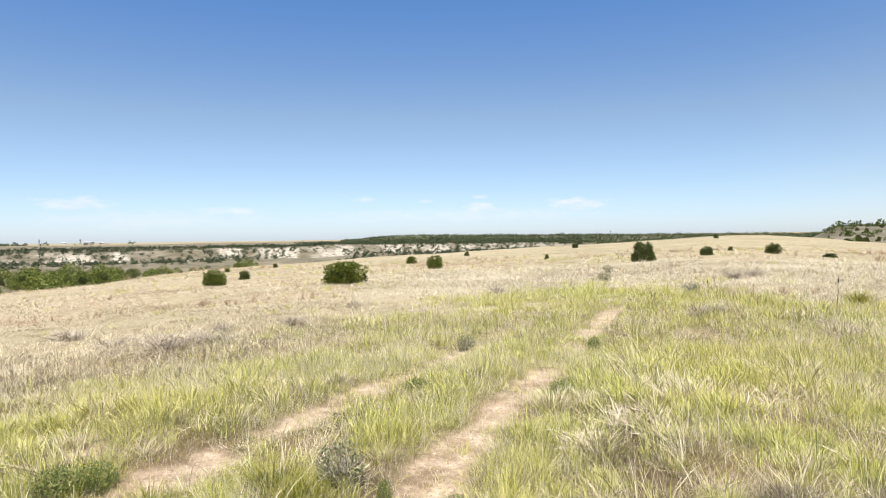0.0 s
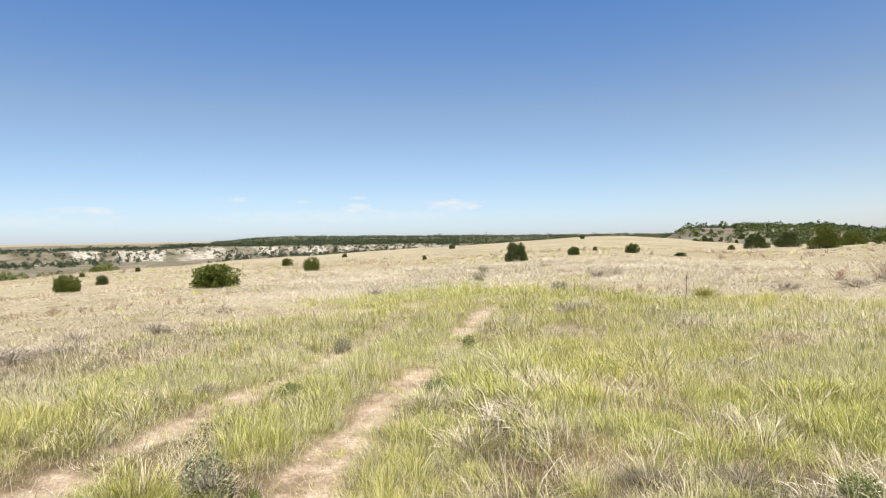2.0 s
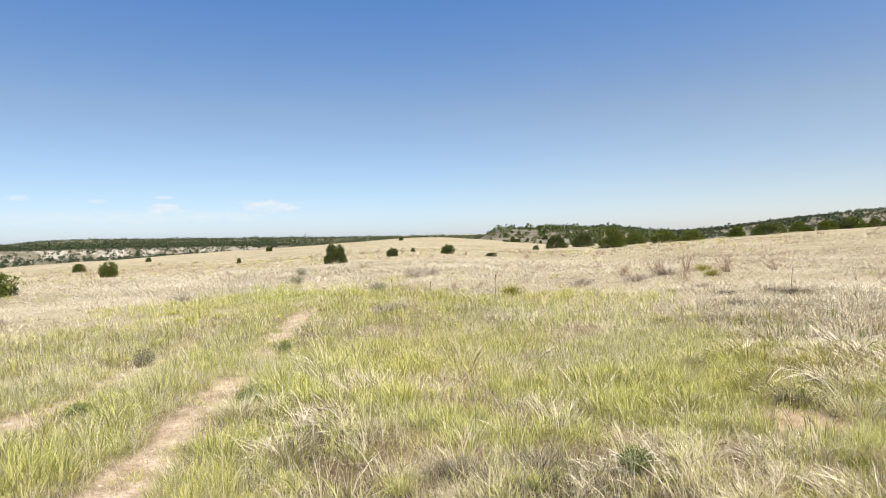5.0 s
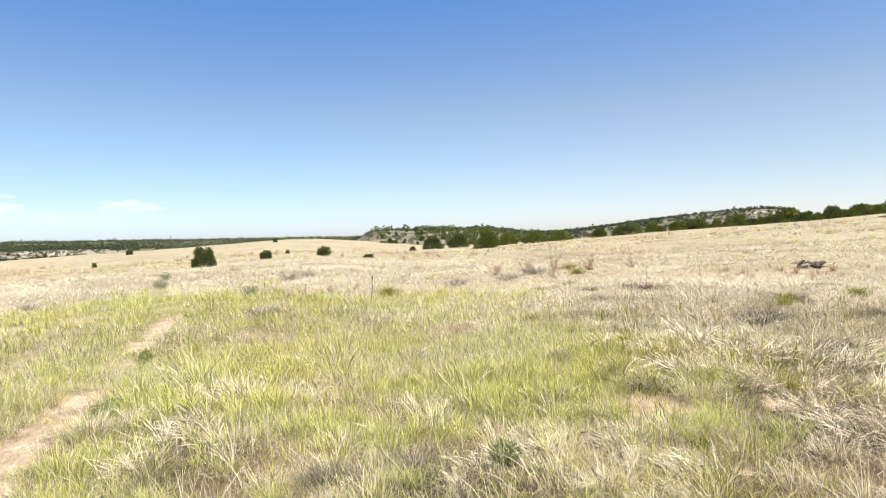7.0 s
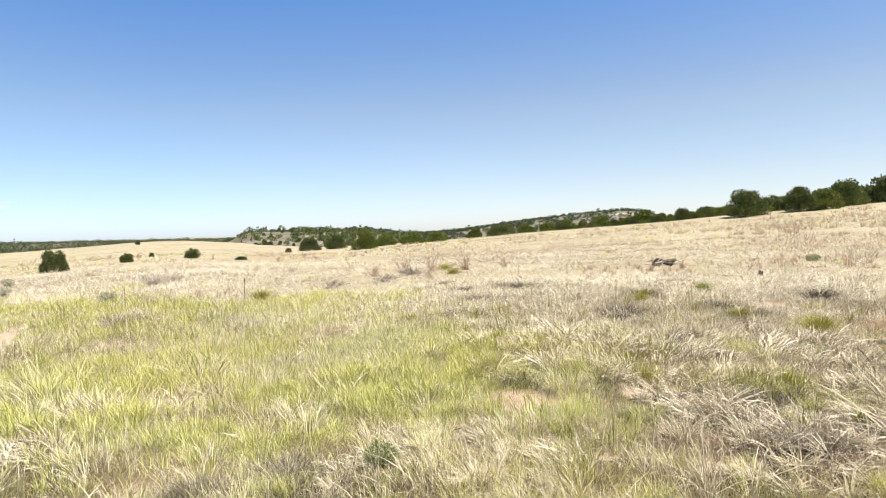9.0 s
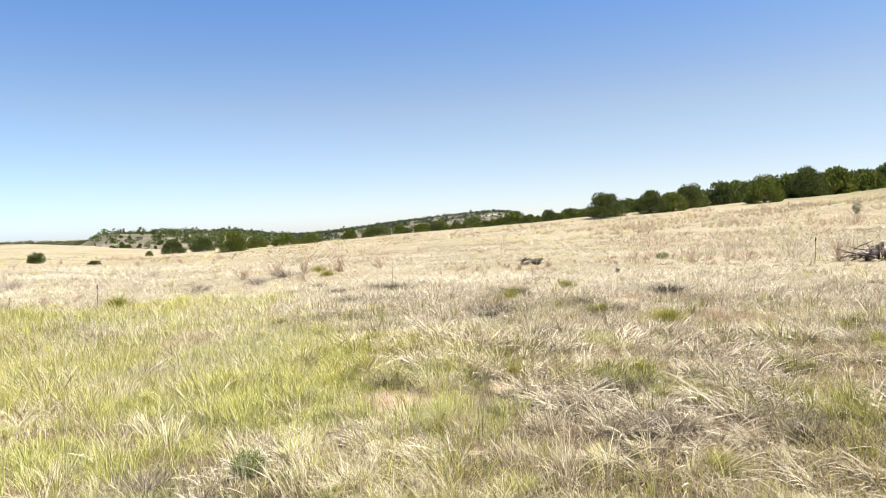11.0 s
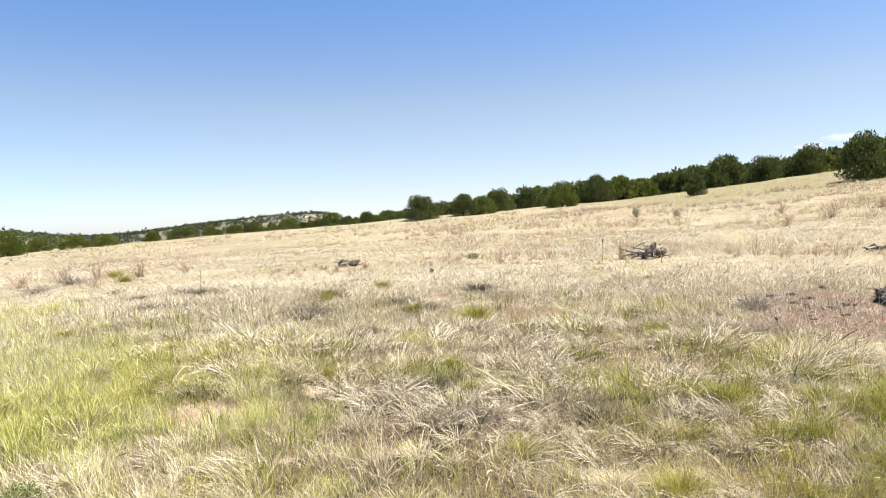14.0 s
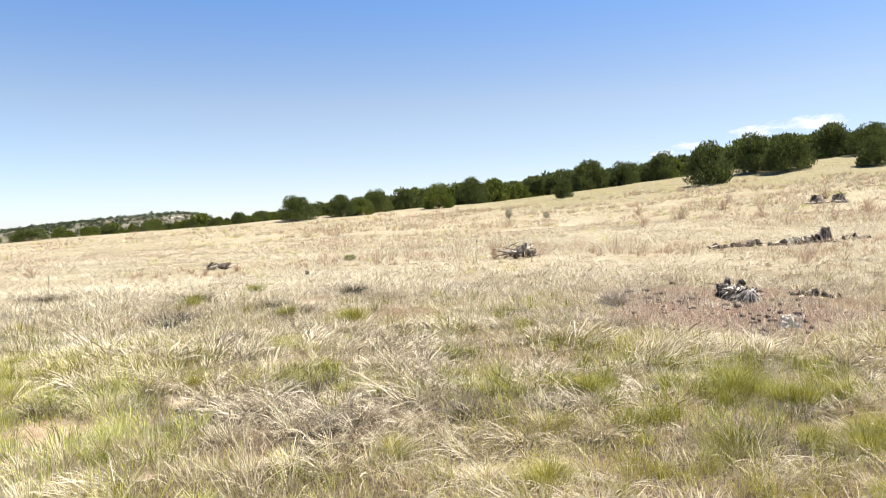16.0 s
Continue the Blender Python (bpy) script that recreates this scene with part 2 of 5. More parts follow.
def ground_material():
    m, n, l = material("prairie_ground")
    soil = ramp_node(n, l, noise_node(n, l, 5.0, 8, 0.65), [(0.34, (0.21, 0.15, 0.1)), (0.5, (0.4, 0.305, 0.22)), (0.66, (0.54, 0.44, 0.34))])
    soil = mixed(n, l, curve_node(n, l, noise_node(n, l, 30.0, 6, 0.7), 0.48, 0.68), soil, (0.22, 0.165, 0.1))
    # dead thatch, its colour darkened to carry the shade between the bunches
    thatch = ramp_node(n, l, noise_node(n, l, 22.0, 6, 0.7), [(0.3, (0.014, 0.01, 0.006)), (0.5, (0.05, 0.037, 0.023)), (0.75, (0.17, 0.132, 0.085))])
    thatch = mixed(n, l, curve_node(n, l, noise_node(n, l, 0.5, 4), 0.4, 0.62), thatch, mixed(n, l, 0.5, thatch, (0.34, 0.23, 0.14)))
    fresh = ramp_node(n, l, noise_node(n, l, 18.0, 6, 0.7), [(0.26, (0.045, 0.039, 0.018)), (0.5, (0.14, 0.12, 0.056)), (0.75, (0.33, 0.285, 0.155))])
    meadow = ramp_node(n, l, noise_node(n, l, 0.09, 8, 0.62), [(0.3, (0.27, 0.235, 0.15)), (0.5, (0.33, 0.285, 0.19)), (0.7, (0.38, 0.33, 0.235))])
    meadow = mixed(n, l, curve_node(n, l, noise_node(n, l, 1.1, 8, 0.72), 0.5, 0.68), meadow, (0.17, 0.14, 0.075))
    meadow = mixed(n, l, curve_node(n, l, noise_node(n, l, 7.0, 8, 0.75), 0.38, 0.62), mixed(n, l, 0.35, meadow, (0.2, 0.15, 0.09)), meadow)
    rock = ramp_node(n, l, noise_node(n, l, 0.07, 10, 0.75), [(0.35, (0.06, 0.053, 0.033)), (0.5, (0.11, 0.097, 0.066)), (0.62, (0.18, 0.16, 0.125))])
    # the shade-darkened thatch gives way to meadow with distance
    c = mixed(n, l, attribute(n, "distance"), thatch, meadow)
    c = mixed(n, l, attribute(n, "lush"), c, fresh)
    c = mixed(n, l, attribute(n, "rock"), c, rock)
    chalk = ramp_node(n, l, noise_node(n, l, 0.35, 10, 0.8), [(0.4, (0.09, 0.078, 0.052)), (0.48, (0.28, 0.25, 0.2)), (0.58, (0.5, 0.46, 0.385))])
    c = mixed(n, l, attribute(n, "chalk"), c, chalk)
    litter = ramp_node(n, l, noise_node(n, l, 26.0, 8, 0.75), [(0.34, (0.03, 0.02, 0.014)), (0.5, (0.15, 0.098, 0.068)), (0.66, (0.4, 0.28, 0.2))])
    c = mixed(n, l, attribute(n, "litter"), c, litter)
    soil = mixed(n, l, attribute(n, "litter"), soil, mixed(n, l, 0.3, soil, (0.42, 0.27, 0.19)))
    c = mixed(n, l, attribute(n, "worn"), c, soil)
    d = put(n, "ShaderNodeBsdfPrincipled", Roughness=0.95)
    d.inputs["Specular IOR Level"].default_value = 0.1
    l.new(c, d.inputs["Base Color"])
    b = put(n, "ShaderNodeBump", Strength=0.9, Distance=0.05)
    l.new(noise_node(n, l, 14.0, 8, 0.7), b.inputs["Height"])
    l.new(b.outputs[0], d.inputs["Normal"])
    o = n.new("ShaderNodeOutputMaterial")
    l.new(d.outputs[0], o.inputs["Surface"])
    return m


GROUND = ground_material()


# ---- the lie of the land ----
EYE_H = 1.6


def lattice(ix, iy, seed):
    h = (ix.astype(np.int64) * 374761393 + iy.astype(np.int64) * 668265263 + seed * 974634791) & 0xFFFFFFFF
    h = ((h ^ (h >> 13)) * 1274126177) & 0xFFFFFFFF
    return ((h ^ (h >> 16)) & 0xFFFF) / 65535.0


def grain(x, y, size, seed):
    """Smooth value noise from 0 to 1."""
    x, y = np.asarray(x, float) / size, np.asarray(y, float) / size
    ix, iy = np.floor(x), np.floor(y)
    u, v = x - ix, y - iy
    u, v = u * u * (3 - 2 * u), v * v * (3 - 2 * v)
    a, b = lattice(ix, iy, seed), lattice(ix + 1, iy, seed)
    c, d = lattice(ix, iy + 1, seed), lattice(ix + 1, iy + 1, seed)
    return (a * (1 - u) + b * u) * (1 - v) + (c * (1 - u) + d * u) * v


def ramp(v, lo, hi):
    u = np.clip((np.asarray(v, float) - lo) / (hi - lo), 0, 1)
    return u * u * (3 - 2 * u)


BEARINGS = (-180, -90, -60, -34, -20, -8, 3, 15, 26, 31, 36, 45, 55, 66, 76, 86, 96, 105, 112, 120, 150, 180)
CREST_RISE = (0.5, -3, -4.2, -4.0, -2.55, -1.9, -1.35, -0.75, -0.05, -0.6, -1.3, -0.95, -0.25, 0.4, 1.05, 1.6, 2.3, 3.4, 4.0, 4.5, 4.0, 0.5)
CREST_AWAY = (80, 45, 40, 42, 60, 80, 110, 150, 170, 130, 75, 62, 64, 68, 70, 72, 74, 76, 78, 78, 76, 80)
BOWL = (1, 1, 1, 1, 1, 1, 1, 1, 1, 1, 1, 1.05, 1.15, 1.3, 1.45, 1.6, 1.7, 1.75, 1.75, 1.75, 1.5, 1)
DEEP = (-10, -12, -14, -14, -14, -13, -11, -9, -7, -7, -7, -7, -6, -5, -3, 1, 4, 7, 9, 10, 4, -10)


def smooth_table(bearing, values):
    out = 0
    for d in (-4, -2, 0, 2, 4):
        out = out + np.interp((bearing + d + 180) % 360 - 180, BEARINGS, values)
    return out / 5


def land(x, y):
    """Height of the bare ground at x, y."""
    x, y = np.asarray(x, float), np.asarray(y, float)
    r = np.hypot(x, y) + 1e-6
    b = np.degrees(np.arctan2(x, y))
    away, rise = smooth_table(b, CREST_AWAY), np.radians(smooth_table(b, CREST_RISE))
    top = EYE_H + away * np.tan(rise)
    u = np.minimum(r / away, 1.0)
    near = top * u ** smooth_table(b, BOWL)
    # beyond the crest the ground falls to the valley, then the far land begins
    deep = smooth_table(b, DEEP)
    west = ramp(-b, -25, 5)
    wob = 60 * (grain(b, b * 0, 6, 3) - 0.5) + 30 * (grain(b, b * 0, 1.7, 4) - 0.5)
    far = deep + west * (6.5 * ramp(r, 490 + wob, 560 + wob))
    mesa = ramp(b, -9, -2) * ramp(-b, -46, -24)
    far = far + mesa * (6.8 - 0.1 * (b - 8)) * ramp(r, 750, 1500)
    hill_a = ramp(b, 26, 32) * (1 - ramp(b, 40, 50)) * 9.8 * ramp(r, 130, 260) * (1 - ramp(r, 300, 480))
    hill_b = (7 * ramp(b, 30, 44) + 10.5 * ramp(b, 46, 62)) * (1 - ramp(b, 63.5, 71)) * ramp(r, 260, 470) * (1 - 0.6 * ramp(r, 600, 1100))
    far = far + hill_a + hill_b
    far = far + ((grain(x, y, 45, 5) - 0.5) * 2.0 + (grain(x, y, 110, 6) - 0.5) * 3.0 * west) * ramp(r, 150, 300)
    far = far * (1 - ramp(r, 1500, 3500)) + (-15 * west + 2 * (1 - west) - 3) * ramp(r, 1500, 3500) 
    t = ramp(r, away * 0.97, away + 110)
    steep = ramp(-b, 2, 20) * ramp(b, -120, -60)
    t = np.maximum(t, steep * np.clip((r - away) / 70, 0, 1))
    z = np.where(r < away, near, near * (1 - t) + far * t)
    z = z + (grain(x, y, 9, 1) - 0.5) * 0.22 * ramp(r, 3, 12) + (grain(x, y, 2.2, 2) - 0.5) * 0.08 * (1 - ramp(r, 60, 120)) + (grain(x, y, 0.55, 7) - 0.5) * 0.1 * (1 - ramp(r, 14, 22))
    return z


# the two wheel ruts of the old track, x as a function of y, and where the turf is worn away
def rut_right(y):
    return np.interp(y, RUT_Y, RUT_RX)


def rut_left(y):
    return np.interp(y, RUT_Y, RUT_LX)


RUT_Y = (-6, 2.5, 4.2, 5.3, 6.0, 7.9, 10.4, 12.4, 15, 17.8, 23, 32, 45)
RUT_RX = (-2.0, -0.7, -0.2, 0.1, 0.4, 1.15, 2.15, 2.95, 3.9, 4.75, 5.6, 7.2, 10)
RUT_LX = (-4.4, -3.1, -2.4, -1.8, -1.4, -0.65, 0.4, 1.35, 2.4, 3.1, 4.1, 5.8, 8.6)


# where the soil is bare: x, y, radius
BARE = ((4.8, 3.42, 0.4), (-3.0, 5.6, 0.2), (-1.9, 5.4, 0.18), (5.6, 2.75, 0.14), (11.6, 3.3, 0.28), (-2.2, 5.0, 0.18), (-0.1, 4.9, 0.2), (3.9, 2.2, 0.1))


def worn(x, y):
    """1 on the bare ruts and patches, 0 on turf."""
    d_r, d_l = np.abs(x - rut_right(y)) * 0.92, np.abs(x - rut_left(y)) * 0.92
    n1, n2 = grain(x, y, 0.7, 11), grain(x, y, 0.22, 12)
    patchy = grain(x, y, 1.6, 13)
    fade = 1 - ramp(y, 13.5, 18)
    right = (1 - ramp(d_r, 0.05 + 0.1 * n1, 0.16 + 0.26 * n2)) * fade * ramp(n1 + 0.7 * n2 + 0.5 * patchy, 0.5, 1.15)
    left = (1 - ramp(d_l, 0.05 + 0.1 * n1, 0.15 + 0.24 * n2)) * (1 - ramp(y, 11, 14)) * ramp(n1 + 0.7 * n2 + 0.6 * patchy, 0.75, 1.4)
    w = np.maximum(right, left)
    for bx, by, br in BARE:
        w = np.maximum(w, 1 - ramp(np.hypot(x - bx, y - by), br * (0.35 + 0.5 * n1), br * (0.9 + 0.6 * n2)))
    return w


def lush(x, y):
    """Share of fresh green grass."""
    r, b = np.hypot(x, y), np.degrees(np.arctan2(x, y))
    wob = grain(x, y, 2.6, 21) + 0.5 * grain(x, y, 0.9, 24) - 0.75
    reach = np.interp(b, (-60, -45, -34, -27, -18, -8, 3, 9, 13, 17, 24, 32, 40, 45, 50, 56, 60, 66, 74, 180), (8, 9, 10, 12, 13, 15, 18.6, 25, 24, 20, 18.5, 17.8, 14.8, 12.8, 10.6, 8.7, 7.6, 5.6, 4.4, 4.4))
    full = np.interp(b, (-45, -24, -12, 0, 46, 52, 58, 66, 128), (0.55, 0.6, 0.75, 0.9, 0.92, 0.86, 0.7, 0.5, 0.45))
    g = full * (1 - ramp(r * (1 + 0.45 * wob), 0.74 * reach, 1.1 * reach)) * (0.7 + 0.4 * grain(x, y, 1.1, 22))
    dead = 0.8 * (1 - ramp(r * (1 + 0.5 * wob), 4.5, 6.2)) * ramp(b, 6, 16)
    clear = 0.75 * ramp(grain(x, y, 0.55, 26) + 0.6 * grain(x, y, 1.7, 27), 0.95, 1.2)
    g = g * (1 - np.maximum(dead, clear))
    crown = 0.5 * ramp(r, 48, 60) * ramp(b, 84, 94) * (1 - ramp(r, 90, 110))
    return np.clip(np.maximum(g, crown), 0, 0.92)


def olive(x, y):
    """Separate olive-green bunches east of the green meadow."""
    r, b = np.hypot(x, y), np.degrees(np.arctan2(x, y))
    patch = ramp(grain(x, y, 0.45, 25) + 0.55 * grain(x, y, 1.5, 23), 0.75, 1.05)
    return ramp(b, 44, 54) * (1 - ramp(r, 9, 14)) * patch * (1 - yard(x, y))


def yard(x, y):
    """The trodden red soil round the rotten logs."""
    n = grain(x, y, 0.9, 35) + 0.5 * grain(x, y, 0.35, 36) - 0.75
    return 1 - ramp(np.hypot((x - 9.9) / 2.5, (y + 3.5) / 2.2) + 0.5 * n, 0.6, 1.1)


def littered(x, y):
    """Share of dark red-brown litter and soil showing between the tufts."""
    r, b = np.hypot(x, y), np.degrees(np.arctan2(x, y))
    n = grain(x, y, 0.9, 35)
    side = ramp(b, 45, 75) * (1 - ramp(r, 9, 12)) * 0.35 * ramp(n, 0.5, 0.75)
    return np.clip(np.maximum(np.maximum(side, yard(x, y)), ramp(b, 40, 50) * worn(x, y)), 0, 1)


def rocky(x, y):
    """Share of pale rock in the far bluffs and hills."""
    r, b = np.hypot(x, y), np.degrees(np.arctan2(x, y))
    west = ramp(-b, -25, 5)
    wob = 60 * (grain(b, b * 0, 6, 3) - 0.5) + 30 * (grain(b, b * 0, 1.7, 4) - 0.5)
    bluff = west * ramp(r, 470 + wob, 500 + wob) * (1 - ramp(r, 560 + wob, 600 + wob)) * ramp(grain(x, y, 35, 34), 0.25, 0.6)
    mesa = 0.8 * ramp(b, -8, -2) * (1 - ramp(b, 24, 30)) * ramp(r, 700, 900) * ramp(grain(x, y, 60, 33), 0.55, 0.75)
    bluff = np.maximum(bluff, mesa)
    hills = ramp(b, 27, 31) * (1 - ramp(b, 68, 72)) * ramp(r, 125, 170) * (1 - ramp(r, 700, 900))
    return np.clip(np.maximum(np.maximum(bluff, 0.9 * ramp(r, 130, 200) * (1 - 0.8 * ramp(r, 1100, 1600))), hills), 0, 1)


def chalky(x, y):
    """Pale broken faces of the bluffs across the valley and of the rocky hill."""
    r, b = np.hypot(x, y), np.degrees(np.arctan2(x, y))
    west = ramp(-b, -25, 5)
    wob = 60 * (grain(b, b * 0, 6, 3) - 0.5) + 30 * (grain(b, b * 0, 1.7, 4) - 0.5)
    face = west * ramp(r, 482 + wob, 496 + wob) * (1 - ramp(r, 545 + wob, 560 + wob)) * ramp(grain(b, r * 0.02, 1.1, 36) + 0.5 * grain(b, r * 0.02, 4.0, 38), 0.6, 0.85)
    hill = ramp(b, 27, 31) * (1 - ramp(b, 68, 72)) * ramp(r, 160, 200) * (1 - ramp(r, 600, 700)) * ramp(grain(x, y, 7, 37), 0.55, 0.72)
    return np.clip(np.maximum(face, (0.22 + 0.6 * ramp(b, 59, 64)) * hill), 0, 1)


def sheet(name, verts, faces, mat, parent=None, smooth=False):
    """A mesh object from arrays: verts n x 3, faces a list of arrays of n x 3 or n x 4 corners."""
    me = bpy.data.meshes.new(name)
    verts = np.ascontiguousarray(verts, dtype=np.float32)
    me.vertices.add(len(verts))
    me.vertices.foreach_set("co", verts.ravel())
    corners = np.concatenate([f.ravel() for f in faces]).astype(np.int32)
    sizes = np.concatenate([np.full(len(f), f.shape[1]) for f in faces])
    starts = np.concatenate([[0], np.cumsum(sizes)[:-1]]).astype(np.int32)
    me.loops.add(len(corners))
    me.loops.foreach_set("vertex_index", corners)
    me.polygons.add(len(starts))
    me.polygons.foreach_set("loop_start", starts)
    me.update(calc_edges=True)
    if smooth:
        me.polygons.foreach_set("use_smooth", np.ones(len(starts), dtype=bool))
    me.materials.append(mat)
    ob = new(name, me)
    ob.parent = parent
    return ob


def build_ground():
    bearings = np.radians(np.concatenate([np.arange(-48, 132, 0.36), np.arange(132, 312, 3.0)]))
    rings = np.concatenate([[0.25], 0.5 * 1.0262 ** np.arange(0, 355)])
    rings = np.append(rings[rings < 4700], 4850)
    bb, rr = np.meshgrid(bearings, rings)
    x, y = rr * np.sin(bb), rr * np.cos(bb)
    z = land(x, y)
    w = worn(x, y)
    z = z - 0.03 * w
    n_r, n_b = x.shape
    verts = np.stack([x.ravel(), y.ravel(), z.ravel()], -1)
    verts = np.vstack([verts, [[0, 0, float(land(0.001, 0.001))]]])
    i, j = np.meshgrid(np.arange(n_r - 1), np.arange(n_b), indexing="ij")
    k = (j + 1) % n_b
    quads = np.stack([i * n_b + j, i * n_b + k, (i + 1) * n_b + k, (i + 1) * n_b + j], -1).reshape(-1, 4)[:, ::-1]
    jj = np.arange(n_b)
    fan = np.stack([np.full(n_b, n_r * n_b), (jj + 1) % n_b, jj], -1)[:, ::-1]
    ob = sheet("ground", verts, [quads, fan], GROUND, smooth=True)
    away = np.hypot(verts[:, 0], verts[:, 1])
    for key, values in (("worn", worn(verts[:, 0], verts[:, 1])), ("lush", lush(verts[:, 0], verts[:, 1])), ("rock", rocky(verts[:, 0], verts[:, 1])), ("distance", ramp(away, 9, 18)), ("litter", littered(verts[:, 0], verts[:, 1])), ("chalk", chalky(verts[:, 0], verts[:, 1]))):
        at = ob.data.attributes.new(key, "FLOAT", "POINT")
        at.data.foreach_set("value", values.astype(np.float32))
    return tagged(ob, "dry prairie ground with a faint two-rut track falling to a wooded valley", "ground", kind="structure")


build_ground()

# ---- grass ----
rng = np.random.default_rng(7)


def scatter(n, r0, r1, b0=-44, b1=130, power=1.0):
    r = np.sqrt(rng.uniform(r0 ** 2, r1 ** 2, n)) if power == 1 else r0 * (r1 / r0) ** rng.uniform(0, 1, n)
    b = np.radians(rng.uniform(b0, b1, n))
    return r * np.sin(b), r * np.cos(b)


def blades(x, y, height, width, lean, bend, jointed=True, base=None, heading=None):
    """Blades of grass as arrays. Jointed blades have a knee; the others are one long triangle."""
    n = len(x)
    z = land(x, y) - 0.03 * worn(x, y) - 0.01 if base is None else base
    turn = rng.uniform(0, 2 * np.pi, n) if heading is None else heading
    face = turn + np.pi / 2 + rng.normal(0, 0.6, n)
    dx, dy = np.cos(turn), np.sin(turn)
    wx, wy = np.cos(face) * width / 2, np.sin(face) * width / 2
    root = np.stack([x, y, z], -1)
    side = np.stack([wx, wy, np.zeros(n)], -1)
    out = np.stack([dx, dy, np.zeros(n)], -1)
    up = np.array([0, 0, 1.0])
    a1 = lean[:, None]
    a2 = (lean + bend)[:, None]
    h = height[:, None]
    if jointed:
        knee = root + 0.55 * h * (out * np.sin(a1) + up * np.cos(a1))
        tip = knee + 0.5 * h * (out * np.sin(a2) + up * np.cos(a2))
        v = np.stack([root - side, root + side, knee + 0.8 * side, knee - 0.8 * side, tip], 1).reshape(-1, 3)
        k = np.arange(n)[:, None] * 5
        return v, k + np.array([[0, 1, 2, 3]]), k + np.array([[3, 2, 4]])
    tip = root + h * (out * np.sin(a2) + up * np.cos(a2))
    v = np.stack([root - side, root + side, tip], 1).reshape(-1, 3)
    return v, None, np.arange(n)[:, None] * 3 + np.array([[0, 1, 2]])


def join(pieces):
    verts, quads, tris, at = [], [], [], 0
    for v, q, t in pieces:
        verts.append(v)
        if q is not None:
            quads.append(q + at)
        tris.append(t + at)
        at += len(v)
    faces = ([np.concatenate(quads)] if quads else []) + [np.concatenate(tris)]
    return np.concatenate(verts), faces


def tufty(x, y):
    """Grass stands in clumps with gaps between them."""
    near = ramp(grain(x, y, 0.3, 47) + 0.35 * grain(x, y, 0.9, 49), 0.42, 0.85)
    wide = ramp(grain(x, y, 0.7, 48) + 0.35 * grain(x, y, 2.0, 49), 0.4, 0.85)
    u = ramp(np.hypot(x, y), 7, 13)
    low = 0.07 + 0.28 * ramp(lush(x, y), 0.3, 0.7)
    return low + (1 - low) * (near * (1 - u) + wide * u)


def field(kind, n, r0, r1, width, tall, share, lean=0.35, bend=0.5, clump=0.05, per=9, jointed=True, power=1.0, span=(-44, 130), even=False):
    """Tufts of blades over a ring of the field; share(x, y) is the chance that a tuft of this kind grows there."""
    m = n // per
    tx, ty = scatter(int(m * 4), r0, r1, *span, power=power)
    keep = rng.uniform(0, 1, len(tx)) < share(tx, ty) * (1.0 if even else tufty(tx, ty)) * (1 - 0.85 * worn(tx, ty))
    tx, ty = tx[keep][:m], ty[keep][:m]
    size = rng.lognormal(0, 0.35, len(tx))
    who = np.repeat(np.arange(len(tx)), per)
    away = np.hypot(tx, ty)[who]
    ang = rng.uniform(0, 2 * np.pi, len(who))
    rad = np.abs(rng.normal(0, 1, len(who))) * clump * size[who] * (1 + away / 12)
    x, y = tx[who] + rad * np.cos(ang), ty[who] + rad * np.sin(ang)
    ok = worn(x, y) < rng.uniform(0.35, 1.15, len(x))
    x, y, ang, who, away = x[ok], y[ok], ang[ok], who[ok], away[ok]
    h = tall * size[who] * rng.uniform(0.4, 1.2, len(x))
    w = width * rng.uniform(0.6, 1.4, len(x)) * np.maximum(away / (0.5 * (r0 + r1)), 0.6)
    head = ang + rng.normal(0, 0.7, len(x))
    le = np.abs(rng.normal(lean * 0.7, lean * 0.5, len(x)))
    be = np.abs(rng.normal(bend, bend * 0.6, len(x)))
    return blades(x, y, h, w, le, be, jointed, heading=head)


def share_green(x, y):
    return lush(x, y) * 0.95


def share_dots(x, y):
    """Green tufts dotted through the dry meadow."""
    return 0.12 + 0.5 * ramp(grain(x, y, 5.0, 44), 0.6, 0.8)


def share_straw(x, y):
    return (1 - 0.6 * littered(x, y)) * (1 - 0.96 * yard(x, y)) * np.clip(1.0 - lush(x, y) * 0.5 - 0.35 * ramp(grain(x, y, 2.4, 41), 0.5, 0.8), 0.06, 1)


def share_grey(x, y):
    r, b = np.hypot(x, y), np.degrees(np.arctan2(x, y))
    near = (1 - ramp(r, 4.6, 6.4)) * ramp(b, 6, 16)
    bed = ramp(grain(x, y, 0.9, 42) + 0.16 * np.maximum(ramp(b, 44, 66), near) - 0.3 * lush(x, y), 0.48, 0.7)
    return (1 - 0.85 * yard(x, y)) * (1 - 0.85 * ramp(r, 11, 20)) * (0.3 + 0.7 * np.maximum(ramp(b, 46, 70), near)) * bed


def share_mat(x, y):
    """Flat litter of broken stems between the tufts."""
    return (1 - 0.7 * lush(x, y)) * (1 - 0.8 * yard(x, y)) * (0.35 + 0.65 * grain(x, y, 0.3, 58))


def share_east(x, y):
    """Thin yellow-green grass coming up through the dead thatch."""
    r, b = np.hypot(x, y), np.degrees(np.arctan2(x, y))
    patch = ramp(grain(x, y, 0.8, 59) + 0.5 * grain(x, y, 2.2, 60), 0.5, 0.95)
    return ramp(b, 42, 54) * (1 - 0.45 * ramp(b, 92, 104)) * (1 - ramp(r, 8, 12.5)) * patch * (1 - yard(x, y))


